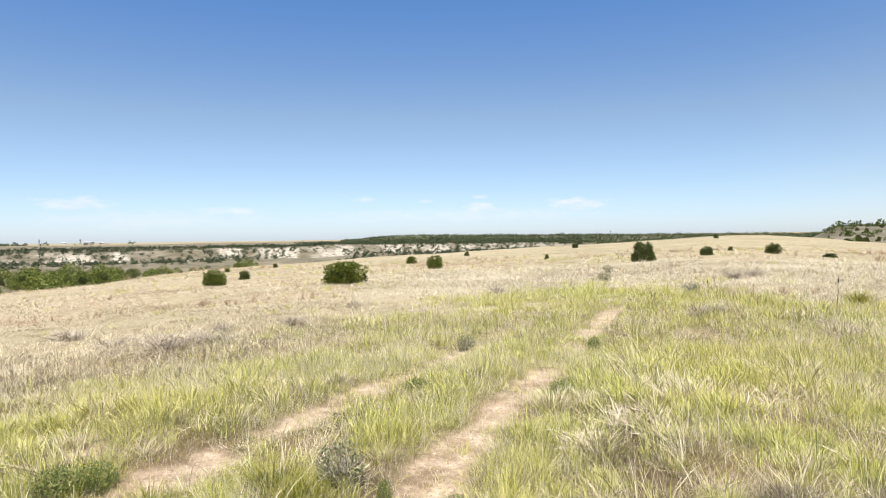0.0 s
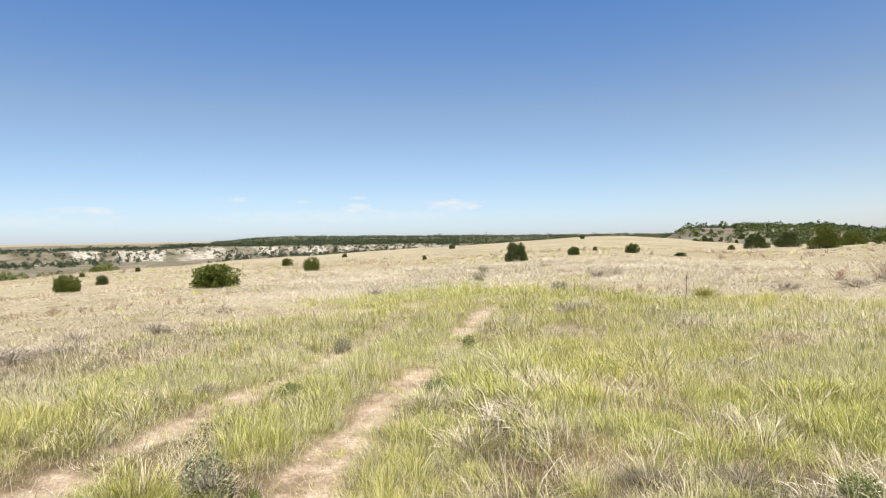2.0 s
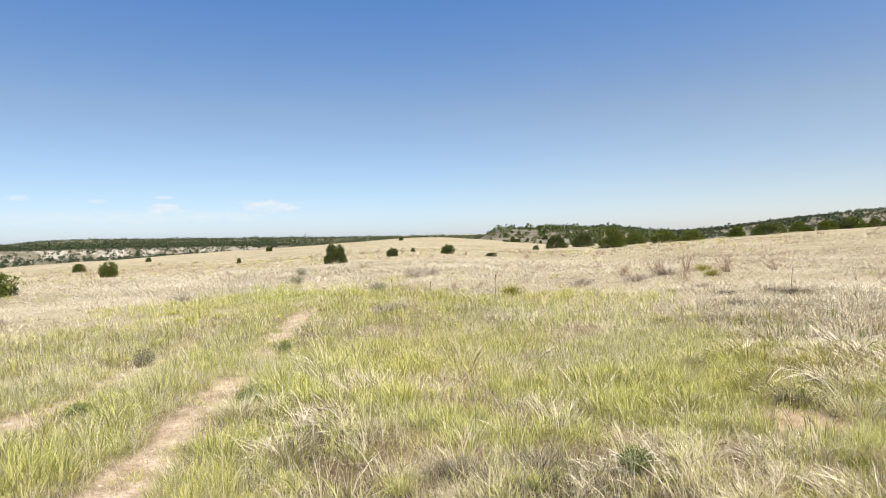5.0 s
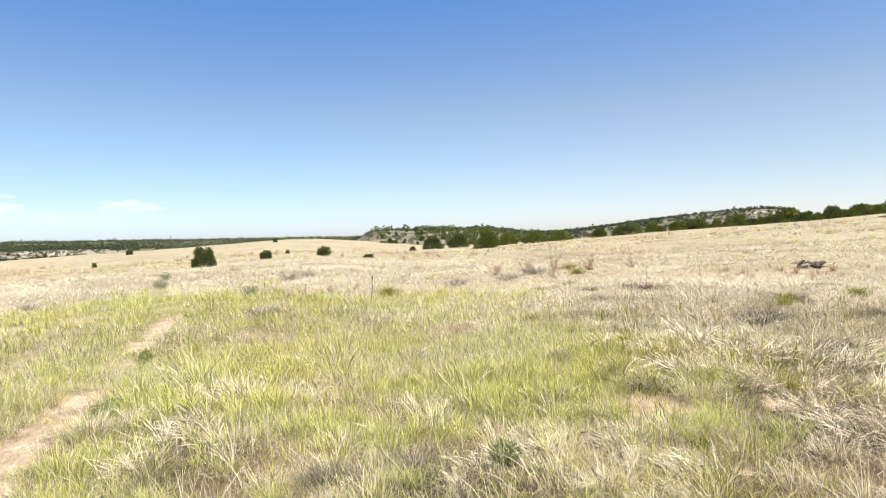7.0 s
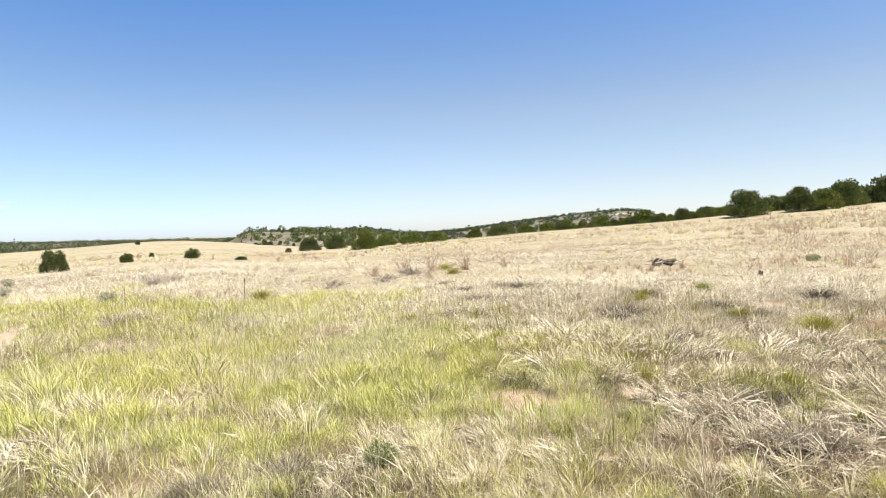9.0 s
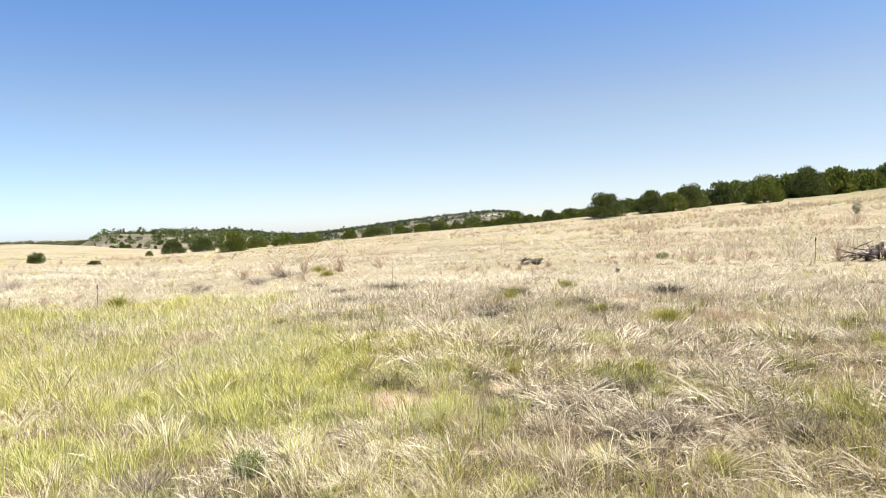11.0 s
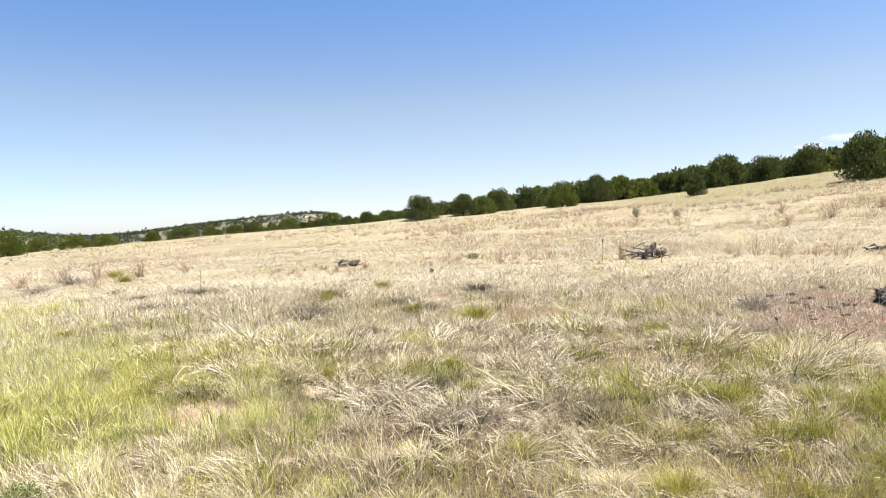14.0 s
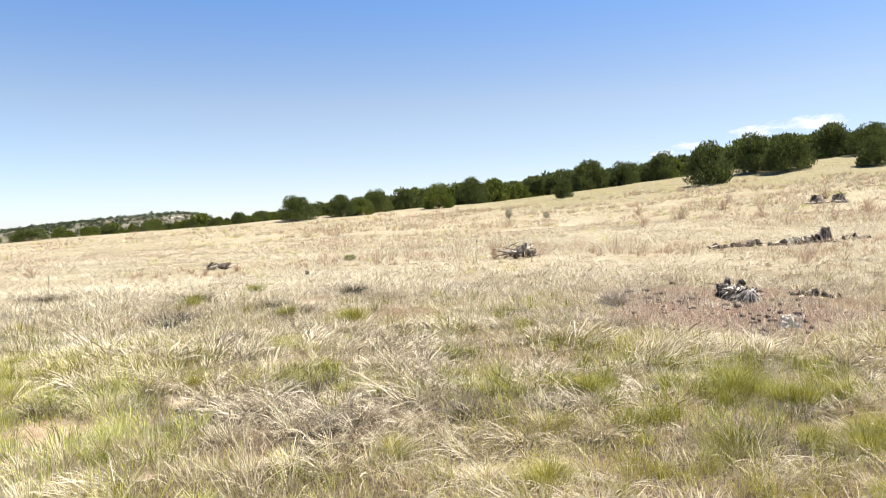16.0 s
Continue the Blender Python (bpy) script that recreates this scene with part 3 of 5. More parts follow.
def share_white(x, y):
    """Bleached grass in a pale belt past the green."""
    r, b = np.hypot(x, y), np.degrees(np.arctan2(x, y))
    n = grain(x, y, 3.0, 55) - 0.5
    belt = ramp(r * (1 + 0.3 * n), 17, 21) * (1 - ramp(r * (1 + 0.3 * n), 31, 42)) * ramp(b, -14, 4) * (1 - ramp(b, 30, 42))
    loose = 0.75 * ramp(b, 34, 54) * ramp(r, 9.5, 12) * (1 - ramp(r, 22, 32)) * ramp(n, -0.25, 0.2) * (1 - yard(x, y))
    return np.maximum(belt * (1 - 0.9 * lush(x, y)), loose)


def share_heads(x, y):
    """Pale seed heads standing over the fresh grass."""
    return lush(x, y) * ramp(grain(x, y, 1.3, 56) + 0.5 * grain(x, y, 0.5, 57), 0.5, 0.95)


def share_near(x, y):
    return share_straw(x, y) * (1 - ramp(np.hypot(x, y), 10, 18))


def share_meadow(x, y):
    return share_straw(x, y) * ramp(np.hypot(x, y), 7, 15) * (0.3 + 0.7 * ramp(grain(x, y, 0.8, 45) + 0.4 * grain(x, y, 2.2, 46), 0.45, 0.85))


def share_tall(x, y):
    b = np.degrees(np.arctan2(x, y))
    return (0.15 + 0.85 * ramp(b, 55, 85)) * ramp(grain(x, y, 2.6, 50) + 0.4 * grain(x, y, 8.0, 52), 0.6, 0.95)


def share_patch(x, y):
    """A bed of pale grey dead grass on the slope."""
    return 1 - ramp(np.hypot((x - 32.5) / 2.6, (y + 4.8) / 4.6) + 0.6 * (grain(x, y, 1.5, 54) - 0.5), 0.6, 1.1)


def share_rust(x, y):
    r = np.hypot(x, y)
    return ramp(r, 9, 18) * ramp(grain(x, y, 4.0, 43), 0.55, 0.8)


def mops(n, r0, r1, share, per, length, width, rise, droop, fine=True, comb=0.6, root=0.05):
    """Bunches whose blades rise from one crown and arch over, combed the way the wind lays them."""
    tx, ty = scatter(int(n * 3), r0, r1)
    bare = np.max([worn(tx + dx, ty + dy) for dx, dy in ((0, 0), (0.11, 0), (-0.11, 0), (0, 0.11), (0, -0.11))], axis=0)
    keep = rng.uniform(0, 1, len(tx)) < share(tx, ty) * (1 - 0.9 * bare)
    tx, ty = tx[keep][:n], ty[keep][:n]
    size = rng.lognormal(0, 0.33, len(tx))
    lay = 2 * np.pi * grain(tx, ty, 2.5, 51) + rng.normal(0, 0.7, len(tx))
    who = np.repeat(np.arange(len(tx)), per)
    k = len(who)
    ang = rng.uniform(0, 2 * np.pi, k)
    rad = np.abs(rng.normal(0, root, k)) * size[who]
    x, y = tx[who] + rad * np.cos(ang), ty[who] + rad * np.sin(ang)
    hx, hy = np.cos(ang) + comb * np.cos(lay[who]), np.sin(ang) + comb * np.sin(lay[who])
    head = np.arctan2(hy, hx) + rng.normal(0, 0.35, k)
    z = land(x, y) - 0.03 * worn(x, y) - 0.01
    trod = 1 - 0.55 * (1 - ramp(np.minimum(np.abs(x - rut_right(y)), np.abs(x - rut_left(y))), 0.2, 0.55)) * (np.hypot(x, y) < 18)
    ln = (trod * length * size[who] * rng.uniform(0.45, 1.2, k))[:, None]
    w = width * rng.uniform(0.6, 1.4, k) * np.maximum(np.hypot(x, y) / (0.5 * (r0 + r1)), 0.6)
    a = np.abs(rng.normal(rise, 0.22, k))
    out = np.stack([np.cos(head), np.sin(head), 0 * head], -1)
    side = np.stack([-np.sin(head) * w / 2, np.cos(head) * w / 2, rng.normal(0, 0.3, k) * w], -1)
    up = np.array([0, 0, 1.0])
    if fine is None:
        a = a + np.abs(rng.normal(droop, droop * 0.4, k))
        root3 = np.stack([x, y, z], -1)
        tip = root3 + ln * (out * np.sin(a)[:, None] + up * np.cos(a)[:, None])
        return np.stack([root3 - side, root3 + side, tip], 1).reshape(-1, 3), None, np.arange(k)[:, None] * 3 + np.array([[0, 1, 2]])
    steps = (0.4, 0.34, 0.3) if fine else (0.55, 0.5)
    p = np.stack([x, y, z], -1)
    rows = [p - side, p + side]
    for s, f in enumerate(steps):
        p = p + f * ln * (out * np.sin(a)[:, None] + up * np.cos(a)[:, None])
        a = a + np.abs(rng.normal(droop, droop * 0.4, k)) * (1 if fine else 1.5)
        last = s == len(steps) - 1
        rows += [p] if last else [p + side * 0.85, p - side * 0.85]
    m = len(rows)
    v = np.stack(rows, 1).reshape(-1, 3)
    b = np.arange(k)[:, None] * m
    if fine:
        quads = np.concatenate([b + np.array([[0, 1, 2, 3]]), b + np.array([[3, 2, 4, 5]])])
        return v, quads, b + np.array([[5, 4, 6]])
    return v, b + np.array([[0, 1, 2, 3]]), b + np.array([[3, 2, 4]])


def rut_blades(n):
    """Short dry blades and litter strewn over the bare ruts."""
    y = 3.4 * (15 / 3.4) ** rng.uniform(0, 1, n)
    x = np.where(rng.uniform(0, 1, n) < 0.5, rut_right(y), rut_left(y)) + rng.normal(0, 0.2, n)
    ok = grain(x, y, 0.25, 53) > rng.uniform(0.25, 0.75, n)
    x, y = x[ok], y[ok]
    k = len(x)
    return blades(x, y, rng.uniform(0.03, 0.09, k), 0.0045 * np.maximum(y / 6, 0.8), np.abs(rng.normal(0.9, 0.4, k)), rng.uniform(0.1, 0.4, k), False)


def grass(name, label, mat, pieces):
    v, f = join(pieces)
    tagged(sheet(name, v, f, mat), label, "grass", kind="stuff")


grass("fresh_grass", "fresh yellow-green prairie grass growing in loose tufts", GREEN, [
    rut_blades(7000),
    field("green", 30000, 0.5, 3.4, 0.0045, 0.12, share_green, 0.5, 0.4, clump=0.13, per=10, jointed=False, span=(-180, 180)),
    mops(900, 3.0, 8, share_green, 56, 0.165, 0.0034, 0.3, 0.28, root=0.1, comb=0.4),
    mops(3600, 7, 19, share_green, 26, 0.165, 0.0056, 0.28, 0.3, False, root=0.11, comb=0.4),
    field("green", 240000, 3.0, 10, 0.0034, 0.11, share_green, 0.45, 0.4, clump=0.13, per=12, jointed=False),
    field("green", 210000, 8, 21, 0.006, 0.12, share_green, 0.45, 0.4, clump=0.1, per=9, jointed=False),
    field("green", 70000, 3.2, 9, 0.0036, 0.1, share_east, 0.45, 0.35, clump=0.16, per=9, jointed=False, span=(40, 130), even=True),
    field("green", 40000, 8, 14, 0.006, 0.11, share_east, 0.45, 0.35, clump=0.16, per=9, jointed=False, span=(40, 130), even=True),
    mops(2400, 18, 30, share_green, 22, 0.2, 0.012, 0.3, 0.3, None, root=0.12),
    mops(1300, 14, 60, share_dots, 30, 0.19, 0.014, 0.4, 0.3, None, root=0.1),
    mops(6000, 42, 95, share_green, 12, 0.2, 0.024, 0.7, 0.5, None, root=0.3)])
grass("dry_grass", "bleached straw-coloured dry prairie grass", STRAW, [
    mops(330, 3.0, 8, share_straw, 80, 0.18, 0.0034, 0.6, 0.26, root=0.09),
    mops(1700, 7, 18, share_near, 26, 0.17, 0.0065, 0.55, 0.3, False, root=0.1),
    field("straw", 110000, 3.0, 10, 0.0038, 0.12, share_straw, 0.9, 0.3, clump=0.15, per=9, jointed=False),
    field("straw", 90000, 8, 18, 0.0068, 0.13, share_near, 0.8, 0.3, clump=0.12, per=9, jointed=False),
    field("straw", 9000, 3.0, 14, 0.003, 0.3, share_straw, 0.35, 0.35, clump=0.1, per=3),
    rut_blades(16000),
    field("straw", 30000, 0.5, 3.4, 0.0045, 0.1, share_straw, 0.9, 0.3, clump=0.15, per=9, jointed=False, span=(-180, 180)),
    mops(2400, 17, 62, share_tall, 22, 0.32, 0.02, 0.3, 0.3, None, root=0.12)])
grass("bleached_grass", "whitish bleached grass in a belt beyond the green", BLEACHED, [
    mops(7000, 9, 18, share_white, 14, 0.14, 0.008, 0.7, 0.5, None, root=0.12),
    mops(15000, 16, 44, share_white, 17, 0.16, 0.011, 0.5, 0.4, None, root=0.16),
    field("heads", 46000, 3.2, 10, 0.003, 0.2, share_heads, 0.25, 0.3, clump=0.1, per=4, jointed=False),
    field("heads", 60000, 8, 21, 0.0055, 0.2, share_heads, 0.25, 0.3, clump=0.12, per=5, jointed=False)])
grass("meadow_grass", "pale dry grass covering the farther meadow", MEADOW, [
    mops(27000, 7, 34, share_meadow, 17, 0.125, 0.0105, 0.65, 0.5, None, root=0.15),
    mops(15000, 30, 56, share_straw, 13, 0.14, 0.015, 0.75, 0.5, None, root=0.3)])
grass("khaki_grass", "short khaki grass over the distant rise", KHAKI, [
    mops(9000, 40, 72, share_straw, 12, 0.14, 0.018, 0.75, 0.5, None, root=0.35),
    mops(9000, 65, 170, share_straw, 9, 0.18, 0.04, 0.8, 0.5, None, root=0.6)])
grass("grey_thatch", "matted grey dead grass lying flat in swirls", GREY, [
    mops(640, 3.0, 9, share_grey, 66, 0.19, 0.0052, 1.0, 0.2, comb=1.0, root=0.06),
    mops(1500, 8, 20, share_grey, 30, 0.17, 0.0065, 1.0, 0.22, False, comb=0.9, root=0.09),
    field("thatch", 40000, 3.0, 12, 0.0045, 0.1, share_grey, 1.2, 0.3, clump=0.12, per=9, jointed=False),
    field("mat", 52000, 3.0, 8, 0.005, 0.085, share_mat, 1.3, 0.2, clump=0.2, per=8, jointed=False, even=True),
    field("mat", 50000, 7, 14, 0.007, 0.1, share_mat, 1.3, 0.2, clump=0.2, per=8, jointed=False, even=True),
    field("litter", 30000, 7.0, 14, 0.006, 0.12, yard, 1.45, 0.1, clump=0.2, per=6, jointed=False, span=(92, 126)),
    field("litter", 2500, 5.3, 6.7, 0.004, 0.1, worn, 1.45, 0.1, clump=0.1, per=4, jointed=False, span=(48, 60)),
    mops(12000, 26, 40, share_patch, 18, 0.13, 0.018, 0.9, 0.4, None, root=0.2),
    mops(3000, 16, 45, share_dots, 14, 0.17, 0.018, 0.9, 0.4, None, root=0.13)])
grass("olive_bunchgrass", "olive-green bunchgrass in small tight tufts", LUSH, [
    mops(620, 3.2, 8, olive, 64, 0.15, 0.0034, 0.32, 0.35, root=0.07, comb=0.3),
    mops(700, 7, 15, olive, 36, 0.16, 0.006, 0.3, 0.35, False, root=0.08, comb=0.3)])
grass("russet_grass", "pinkish russet dry bunchgrass on the slope", RUST, [
    mops(600, 10, 22, share_rust, 24, 0.2, 0.007, 0.35, 0.3, False),
    mops(3400, 20, 60, share_rust, 12, 0.22, 0.012, 0.5, 0.35, None, root=0.12),
    mops(2600, 19, 62, share_tall, 18, 0.3, 0.02, 0.3, 0.3, None, root=0.1)])


# ---- building bits ----
def part(name, me, parent, label=""):
    """One mesh as a part of a thing."""
    ob = new(name, me)
    ob.parent = parent
    return tagged(ob, label)


def mesh_of(name, verts, faces, mat, smooth=False):
    ob = sheet(name, verts, faces, mat, smooth=smooth)
    me = ob.data
    bpy.data.objects.remove(ob)
    return me


def tube(points, radii, sides=7, rough=0.0, seed=0):
    """A tapering, closed tube along points, with a knotty surface."""
    points, radii = np.asarray(points, float), np.asarray(radii, float)
    r2 = np.random.default_rng(seed)
    tang = np.gradient(points, axis=0)
    tang /= np.linalg.norm(tang, axis=1)[:, None] + 1e-9
    ref = np.array([0.3, 0.2, 0.93]) if abs(tang[0, 2]) < 0.8 else np.array([0.93, 0.3, 0.2])
    u = np.cross(tang, ref)
    u /= np.linalg.norm(u, axis=1)[:, None]
    v = np.cross(tang, u)
    a = np.linspace(0, 2 * np.pi, sides, endpoint=False)
    k = 1 + rough * r2.normal(0, 1, (len(points), sides))
    ring = points[:, None] + (radii[:, None] * k)[..., None] * (np.cos(a)[None, :, None] * u[:, None] + np.sin(a)[None, :, None] * v[:, None])
    verts = np.vstack([ring.reshape(-1, 3), points[:1], points[-1:]])
    n = len(points)
    i, j = np.meshgrid(np.arange(n - 1), np.arange(sides), indexing="ij")
    jj = (j + 1) % sides
    quads = np.stack([i * sides + j, i * sides + jj, (i + 1) * sides + jj, (i + 1) * sides + j], -1).reshape(-1, 4)
    s = np.arange(sides)
    caps = np.concatenate([np.stack([np.full(sides, n * sides), (s + 1) % sides, s], -1),
                           np.stack([np.full(sides, n * sides + 1), (n - 1) * sides + s, (n - 1) * sides + (s + 1) % sides], -1)])
    return verts, quads, caps


def crown_arrays(seed, sprays, size, low, lobes, boxy=0.0, spiky=1.9, slim=0.2):
    """A crown one unit wide and high: sprays of scale leaves on overlapping lobes, thinner inside."""
    r2 = np.random.default_rng(seed)
    ang, rad = r2.uniform(0, 2 * np.pi, lobes), np.sqrt(r2.uniform(0, 1, lobes)) * 0.33
    zc = r2.uniform(0, 1, lobes) ** 1.3
    cz = low + 0.09 + (0.72 - low) * zc
    rad = np.where(zc < 0.35, 0.22 + 0.16 * np.sqrt(rad / 0.33), rad)
    rad = rad - 0.1 * boxy * (zc < 0.35)
    shrink = 1 - (0.5 - 0.42 * boxy) * zc ** 2.5
    centre = np.stack([rad * np.cos(ang) * shrink, rad * np.sin(ang) * shrink, cz], -1)
    size_l = r2.uniform(0.1, 0.19, lobes)
    # slim leaders that break the outline of the crown
    more = lobes // 2
    la, lr = r2.uniform(0, 2 * np.pi, more), np.sqrt(r2.uniform(0, 1, more)) * 0.4
    lead = np.stack([lr * np.cos(la), lr * np.sin(la), low + (0.9 - low) * np.clip(1.05 - (lr / 0.46) ** 2, 0, 1) ** (0.5 - 0.36 * boxy)], -1)
    centre, size_l = np.vstack([centre, lead]), np.append(size_l, r2.uniform(0.035, 0.065, more))
    tall = np.append(np.full(lobes, 1.3), r2.uniform(1.6, 2.6, more))
    who = r2.choice(lobes + more, sprays, p=size_l ** 2 / np.sum(size_l ** 2))
    d = r2.normal(0, 1, (sprays, 3))
    d /= np.linalg.norm(d, axis=1)[:, None]
    depth = np.where(r2.uniform(0, 1, sprays) < 0.25, r2.uniform(0.3, 0.9, sprays), r2.uniform(0.85, 1.12, sprays))
    p = centre[who] + d * (size_l[who] * depth)[:, None] * np.stack([0 * depth + 1, 0 * depth + 1, tall[who]], -1)
    p[:, 2] = np.maximum(p[:, 2], low * 0.5 + 0.02 * r2.uniform(0, 1, sprays))
    axis = d + np.array([0, 0, spiky]) + r2.normal(0, 0.45, (sprays, 3))
    axis /= np.linalg.norm(axis, axis=1)[:, None]
    side = np.cross(axis, r2.normal(0, 1, (sprays, 3)))
    side /= np.linalg.norm(side, axis=1)[:, None]
    ln = (size * r2.uniform(0.6, 1.5, sprays))[:, None]
    wd = ln * slim
    v = np.stack([p - axis * ln * 0.4, p + side * wd, p + axis * ln * 0.7, p - side * wd], 1).reshape(-1, 3)
    third = np.cross(axis, side)
    v2 = np.stack([p - axis * ln * 0.3 - third * wd, p + axis * ln * 0.55, p - axis * ln * 0.3 + third * wd], 1).reshape(-1, 3)
    k = np.arange(sprays)[:, None]
    v = np.vstack([v, v2])
    v[:, :2] *= 0.5 / np.quantile(np.hypot(v[:, 0], v[:, 1]), 0.975)
    v[:, 2] /= np.quantile(v[:, 2], 0.992)
    return v, [k * 4 + np.array([[0, 1, 2, 3]]), 4 * sprays + k * 3 + np.array([[0, 1, 2]])]


def juniper_proto(seed, needles, sprays, size, low, lobes, boxy=0.0):
    """A juniper one unit wide and high: a short leaning trunk, bare limbs, a dense ragged crown."""
    r2 = np.random.default_rng(seed + 50)
    thing = new("juniper")
    lean = r2.normal(0, 0.05, 2)
    h = 0.3 + low
    pts = [(lean[0] * t, lean[1] * t, -0.04 + h * t) for t in (0, 0.35, 0.7, 1)]
    v, q, c = tube(pts, [0.05, 0.038, 0.032, 0.02], 7, 0.12, seed)
    part("trunk", mesh_of("trunk", v, [q, c], BARK, True), thing)
    for i in range(3):
        a = r2.uniform(0, 2 * np.pi)
        z0 = r2.uniform(0.05, 0.18) + low * 0.5
        out = r2.uniform(0.2, 0.32)
        pts = [(0, 0, z0), (out * 0.4 * np.cos(a), out * 0.4 * np.sin(a), z0 + 0.1), (out * np.cos(a), out * np.sin(a), z0 + 0.3)]
        v, q, c = tube(pts, [0.022, 0.016, 0.007], 6, 0.1, seed + i)
        part("limb", mesh_of("limb", v, [q, c], BARK, True), thing)
    v, f = crown_arrays(seed, sprays, size, low, lobes, boxy)
    part("crown", mesh_of("crown", v, f, needles), thing)
    return thing


PROTOS = []


def proto(thing):
    PROTOS.append(thing)
    return thing


BUSH = [proto(juniper_proto(s, NEEDLE_SUN, 5200, 0.058, 0.0, 44, 0.8)) for s in (1, 2, 3)]
DARK_BUSH = [proto(juniper_proto(s, NEEDLE, 5200, 0.058, 0.0, 40, 0.6)) for s in (4, 5)]
TREE = [proto(juniper_proto(s, NEEDLE, 8000, 0.048, 0.03, 48)) for s in (6, 7, 8, 9)]
RIDGE_TREE = [proto(juniper_proto(s, NEEDLE, 2700, 0.085, 0.02, 38)) for s in (20, 21, 22, 23)]
RIDGE_SUN = [proto(juniper_proto(s, NEEDLE_SUN, 2700, 0.085, 0.0, 38)) for s in (24, 25)]
SUN_TREE = [proto(juniper_proto(s, NEEDLE_SUN, 6500, 0.05, 0.0, 42)) for s in (10, 11)]
FAR_TREE = [proto(juniper_proto(s, NEEDLE, 1700, 0.085, 0.0, 22)) for s in (12, 13, 14, 15)]
FAR_SUN = [proto(juniper_proto(s, NEEDLE_SUN, 1700, 0.085, 0.0, 22)) for s in (16, 17)]


def stand(source, x, y, w, h, label, category, group="", turn=None, sink=0.02):
    turn = rng.uniform(0, 360) if turn is None else turn
    m = pose(x, y, float(land(x, y)) - sink, 0, 0, turn) @ Matrix.Diagonal((w, w, h, 1))
    return tagged(copy_thing(source, m), label, category, group)


# ---- lone junipers in the meadow: x, y, width, height ----
for i, (x, y, w, h, bright) in enumerate([
        (-10.4, 29.8, 1.08, 0.72, 1), (-4.23, 28.35, 1.95, 0.95, 1), (-10.8, 35.5, 0.6, 0.48, 0), (-0.55, 40.6, 1.02, 0.82, 1), (-2.66, 55, 0.9, 0.62, 1),
        (11.23, 36.7, 1.28, 1.08, 0), (16.16, 40.1, 0.8, 0.54, 0), (19.74, 44.9, 0.34, 0.3, 0), (20.17, 39.95, 0.95, 0.62, 0), (22.33, 37.75, 0.8, 0.25, 0),
        (8.48, 53.5, 0.36, 0.4, 0), (-13.98, 54.3, 0.42, 0.34, 0), (-16.05, 48.5, 0.4, 0.3, 0), (2.76, 76.4, 0.6, 0.46, 0), (20.86, 103, 1.0, 0.74, 0), (47.1, 112.5, 0.9, 0.6, 0)]):
    src = (BUSH if bright else DARK_BUSH)[i % (3 if bright else 2)]
    size = "small round" if w < 0.7 else "squat dense"
    tone = "yellow-green" if bright else "dark green"
    stand(src, x, y, w, h, f"{size} {tone} juniper bush alone in dry grass", "juniper bush", "junipers in the meadow")

# ---- junipers behind the brow of the meadow and up the slope ----
for i, (x, y, w, h, bright) in enumerate([
        (38.6, 52.7, 2.0, 1.25, 0), (41.2, 51.8, 2.0, 1.3, 0), (39.0, 45.0, 2.3, 1.8, 1), (43.0, 46.5, 1.9, 1.05, 1), (43.5, 43.4, 2.3, 1.1, 1), (44.7, 41.3, 2.0, 0.95, 1),
        (51.7, 39.3, 2.5, 1.0, 0), (35.0, 51.0, 0.6, 0.42, 0), (59.3, 18.5, 3.4, 2.15, 0), (61.3, 14.8, 2.7, 2.0, 0), (62.8, 13.2, 2.5, 1.7, 1), (66.9, 12.3, 2.9, 2.2, 0),
        (68.0, 6.0, 3.1, 2.5, 1), (73.5, 2.8, 3.6, 2.85, 0), (65.4, -6.7, 1.6, 1.85, 0), (59.5, -18.4, 3.8, 3.6, 0), (65.1, -24.8, 3.9, 3.5, 0), (61.5, -26.2, 4.0, 3.2, 0),
        (57.4, -31.6, 2.9, 2.4, 0), (75.5, -18.6, 3.2, 3.0, 0), (75.6, -10.5, 4.4, 3.25, 0), (70.5, -34.5, 4.6, 3.3, 0), (67.2, -36.6, 4.0, 2.8, 0), (75.5, -14.2, 3.4, 2.6, 0)]):
    src = (SUN_TREE if bright else TREE)[i % (2 if bright else 4)]
    tone = "bright yellow-green" if bright else "dark olive-green"
    size = "low spreading" if h < 1.4 else "full rounded"
    stand(src, x, y, w * 1.08, h, f"{size} {tone} juniper tree at the meadow edge", "juniper tree", "junipers along the brow")

TOP_AT = (48, 52, 57, 62, 66, 72, 76, 86, 92, 98, 103, 107, 112, 116, 120, 128)
TOP_RISE = (0.2, 0.35, 0.75, 1.1, 1.4, 1.9, 2.3, 3.5, 3.9, 4.5, 4.9, 5.3, 6.4, 6.4, 6.3, 6.6)
for i in range(175):
    b = 50 + 78 * (i + rng.uniform(0, 1)) / 175
    away = float(smooth_table(np.array([b]), CREST_AWAY)[0]) * (rng.uniform(1.02, 1.38) if b > 71 else rng.uniform(1.03, 1.2))
    x, y = away * math.sin(radians(b)), away * math.cos(radians(b))
    most = EYE_H + away * math.tan(radians(np.interp(b, TOP_AT, TOP_RISE) + rng.normal(-0.42, 0.25))) - float(land(x, y))
    h = min(rng.uniform(2.8, 4.6), most)
    if h < 0.7:
        continue
    w = min(h * rng.uniform(1.25, 1.9), 5.6)
    bright = rng.uniform() < (0.3 if b > 71 else 0.75)
    src = (RIDGE_SUN if bright else RIDGE_TREE)[i % (2 if bright else 4)]
    stand(src, x, y, w, h, "dark green juniper in the wood along the ridge", "juniper tree", "wood along the ridge")

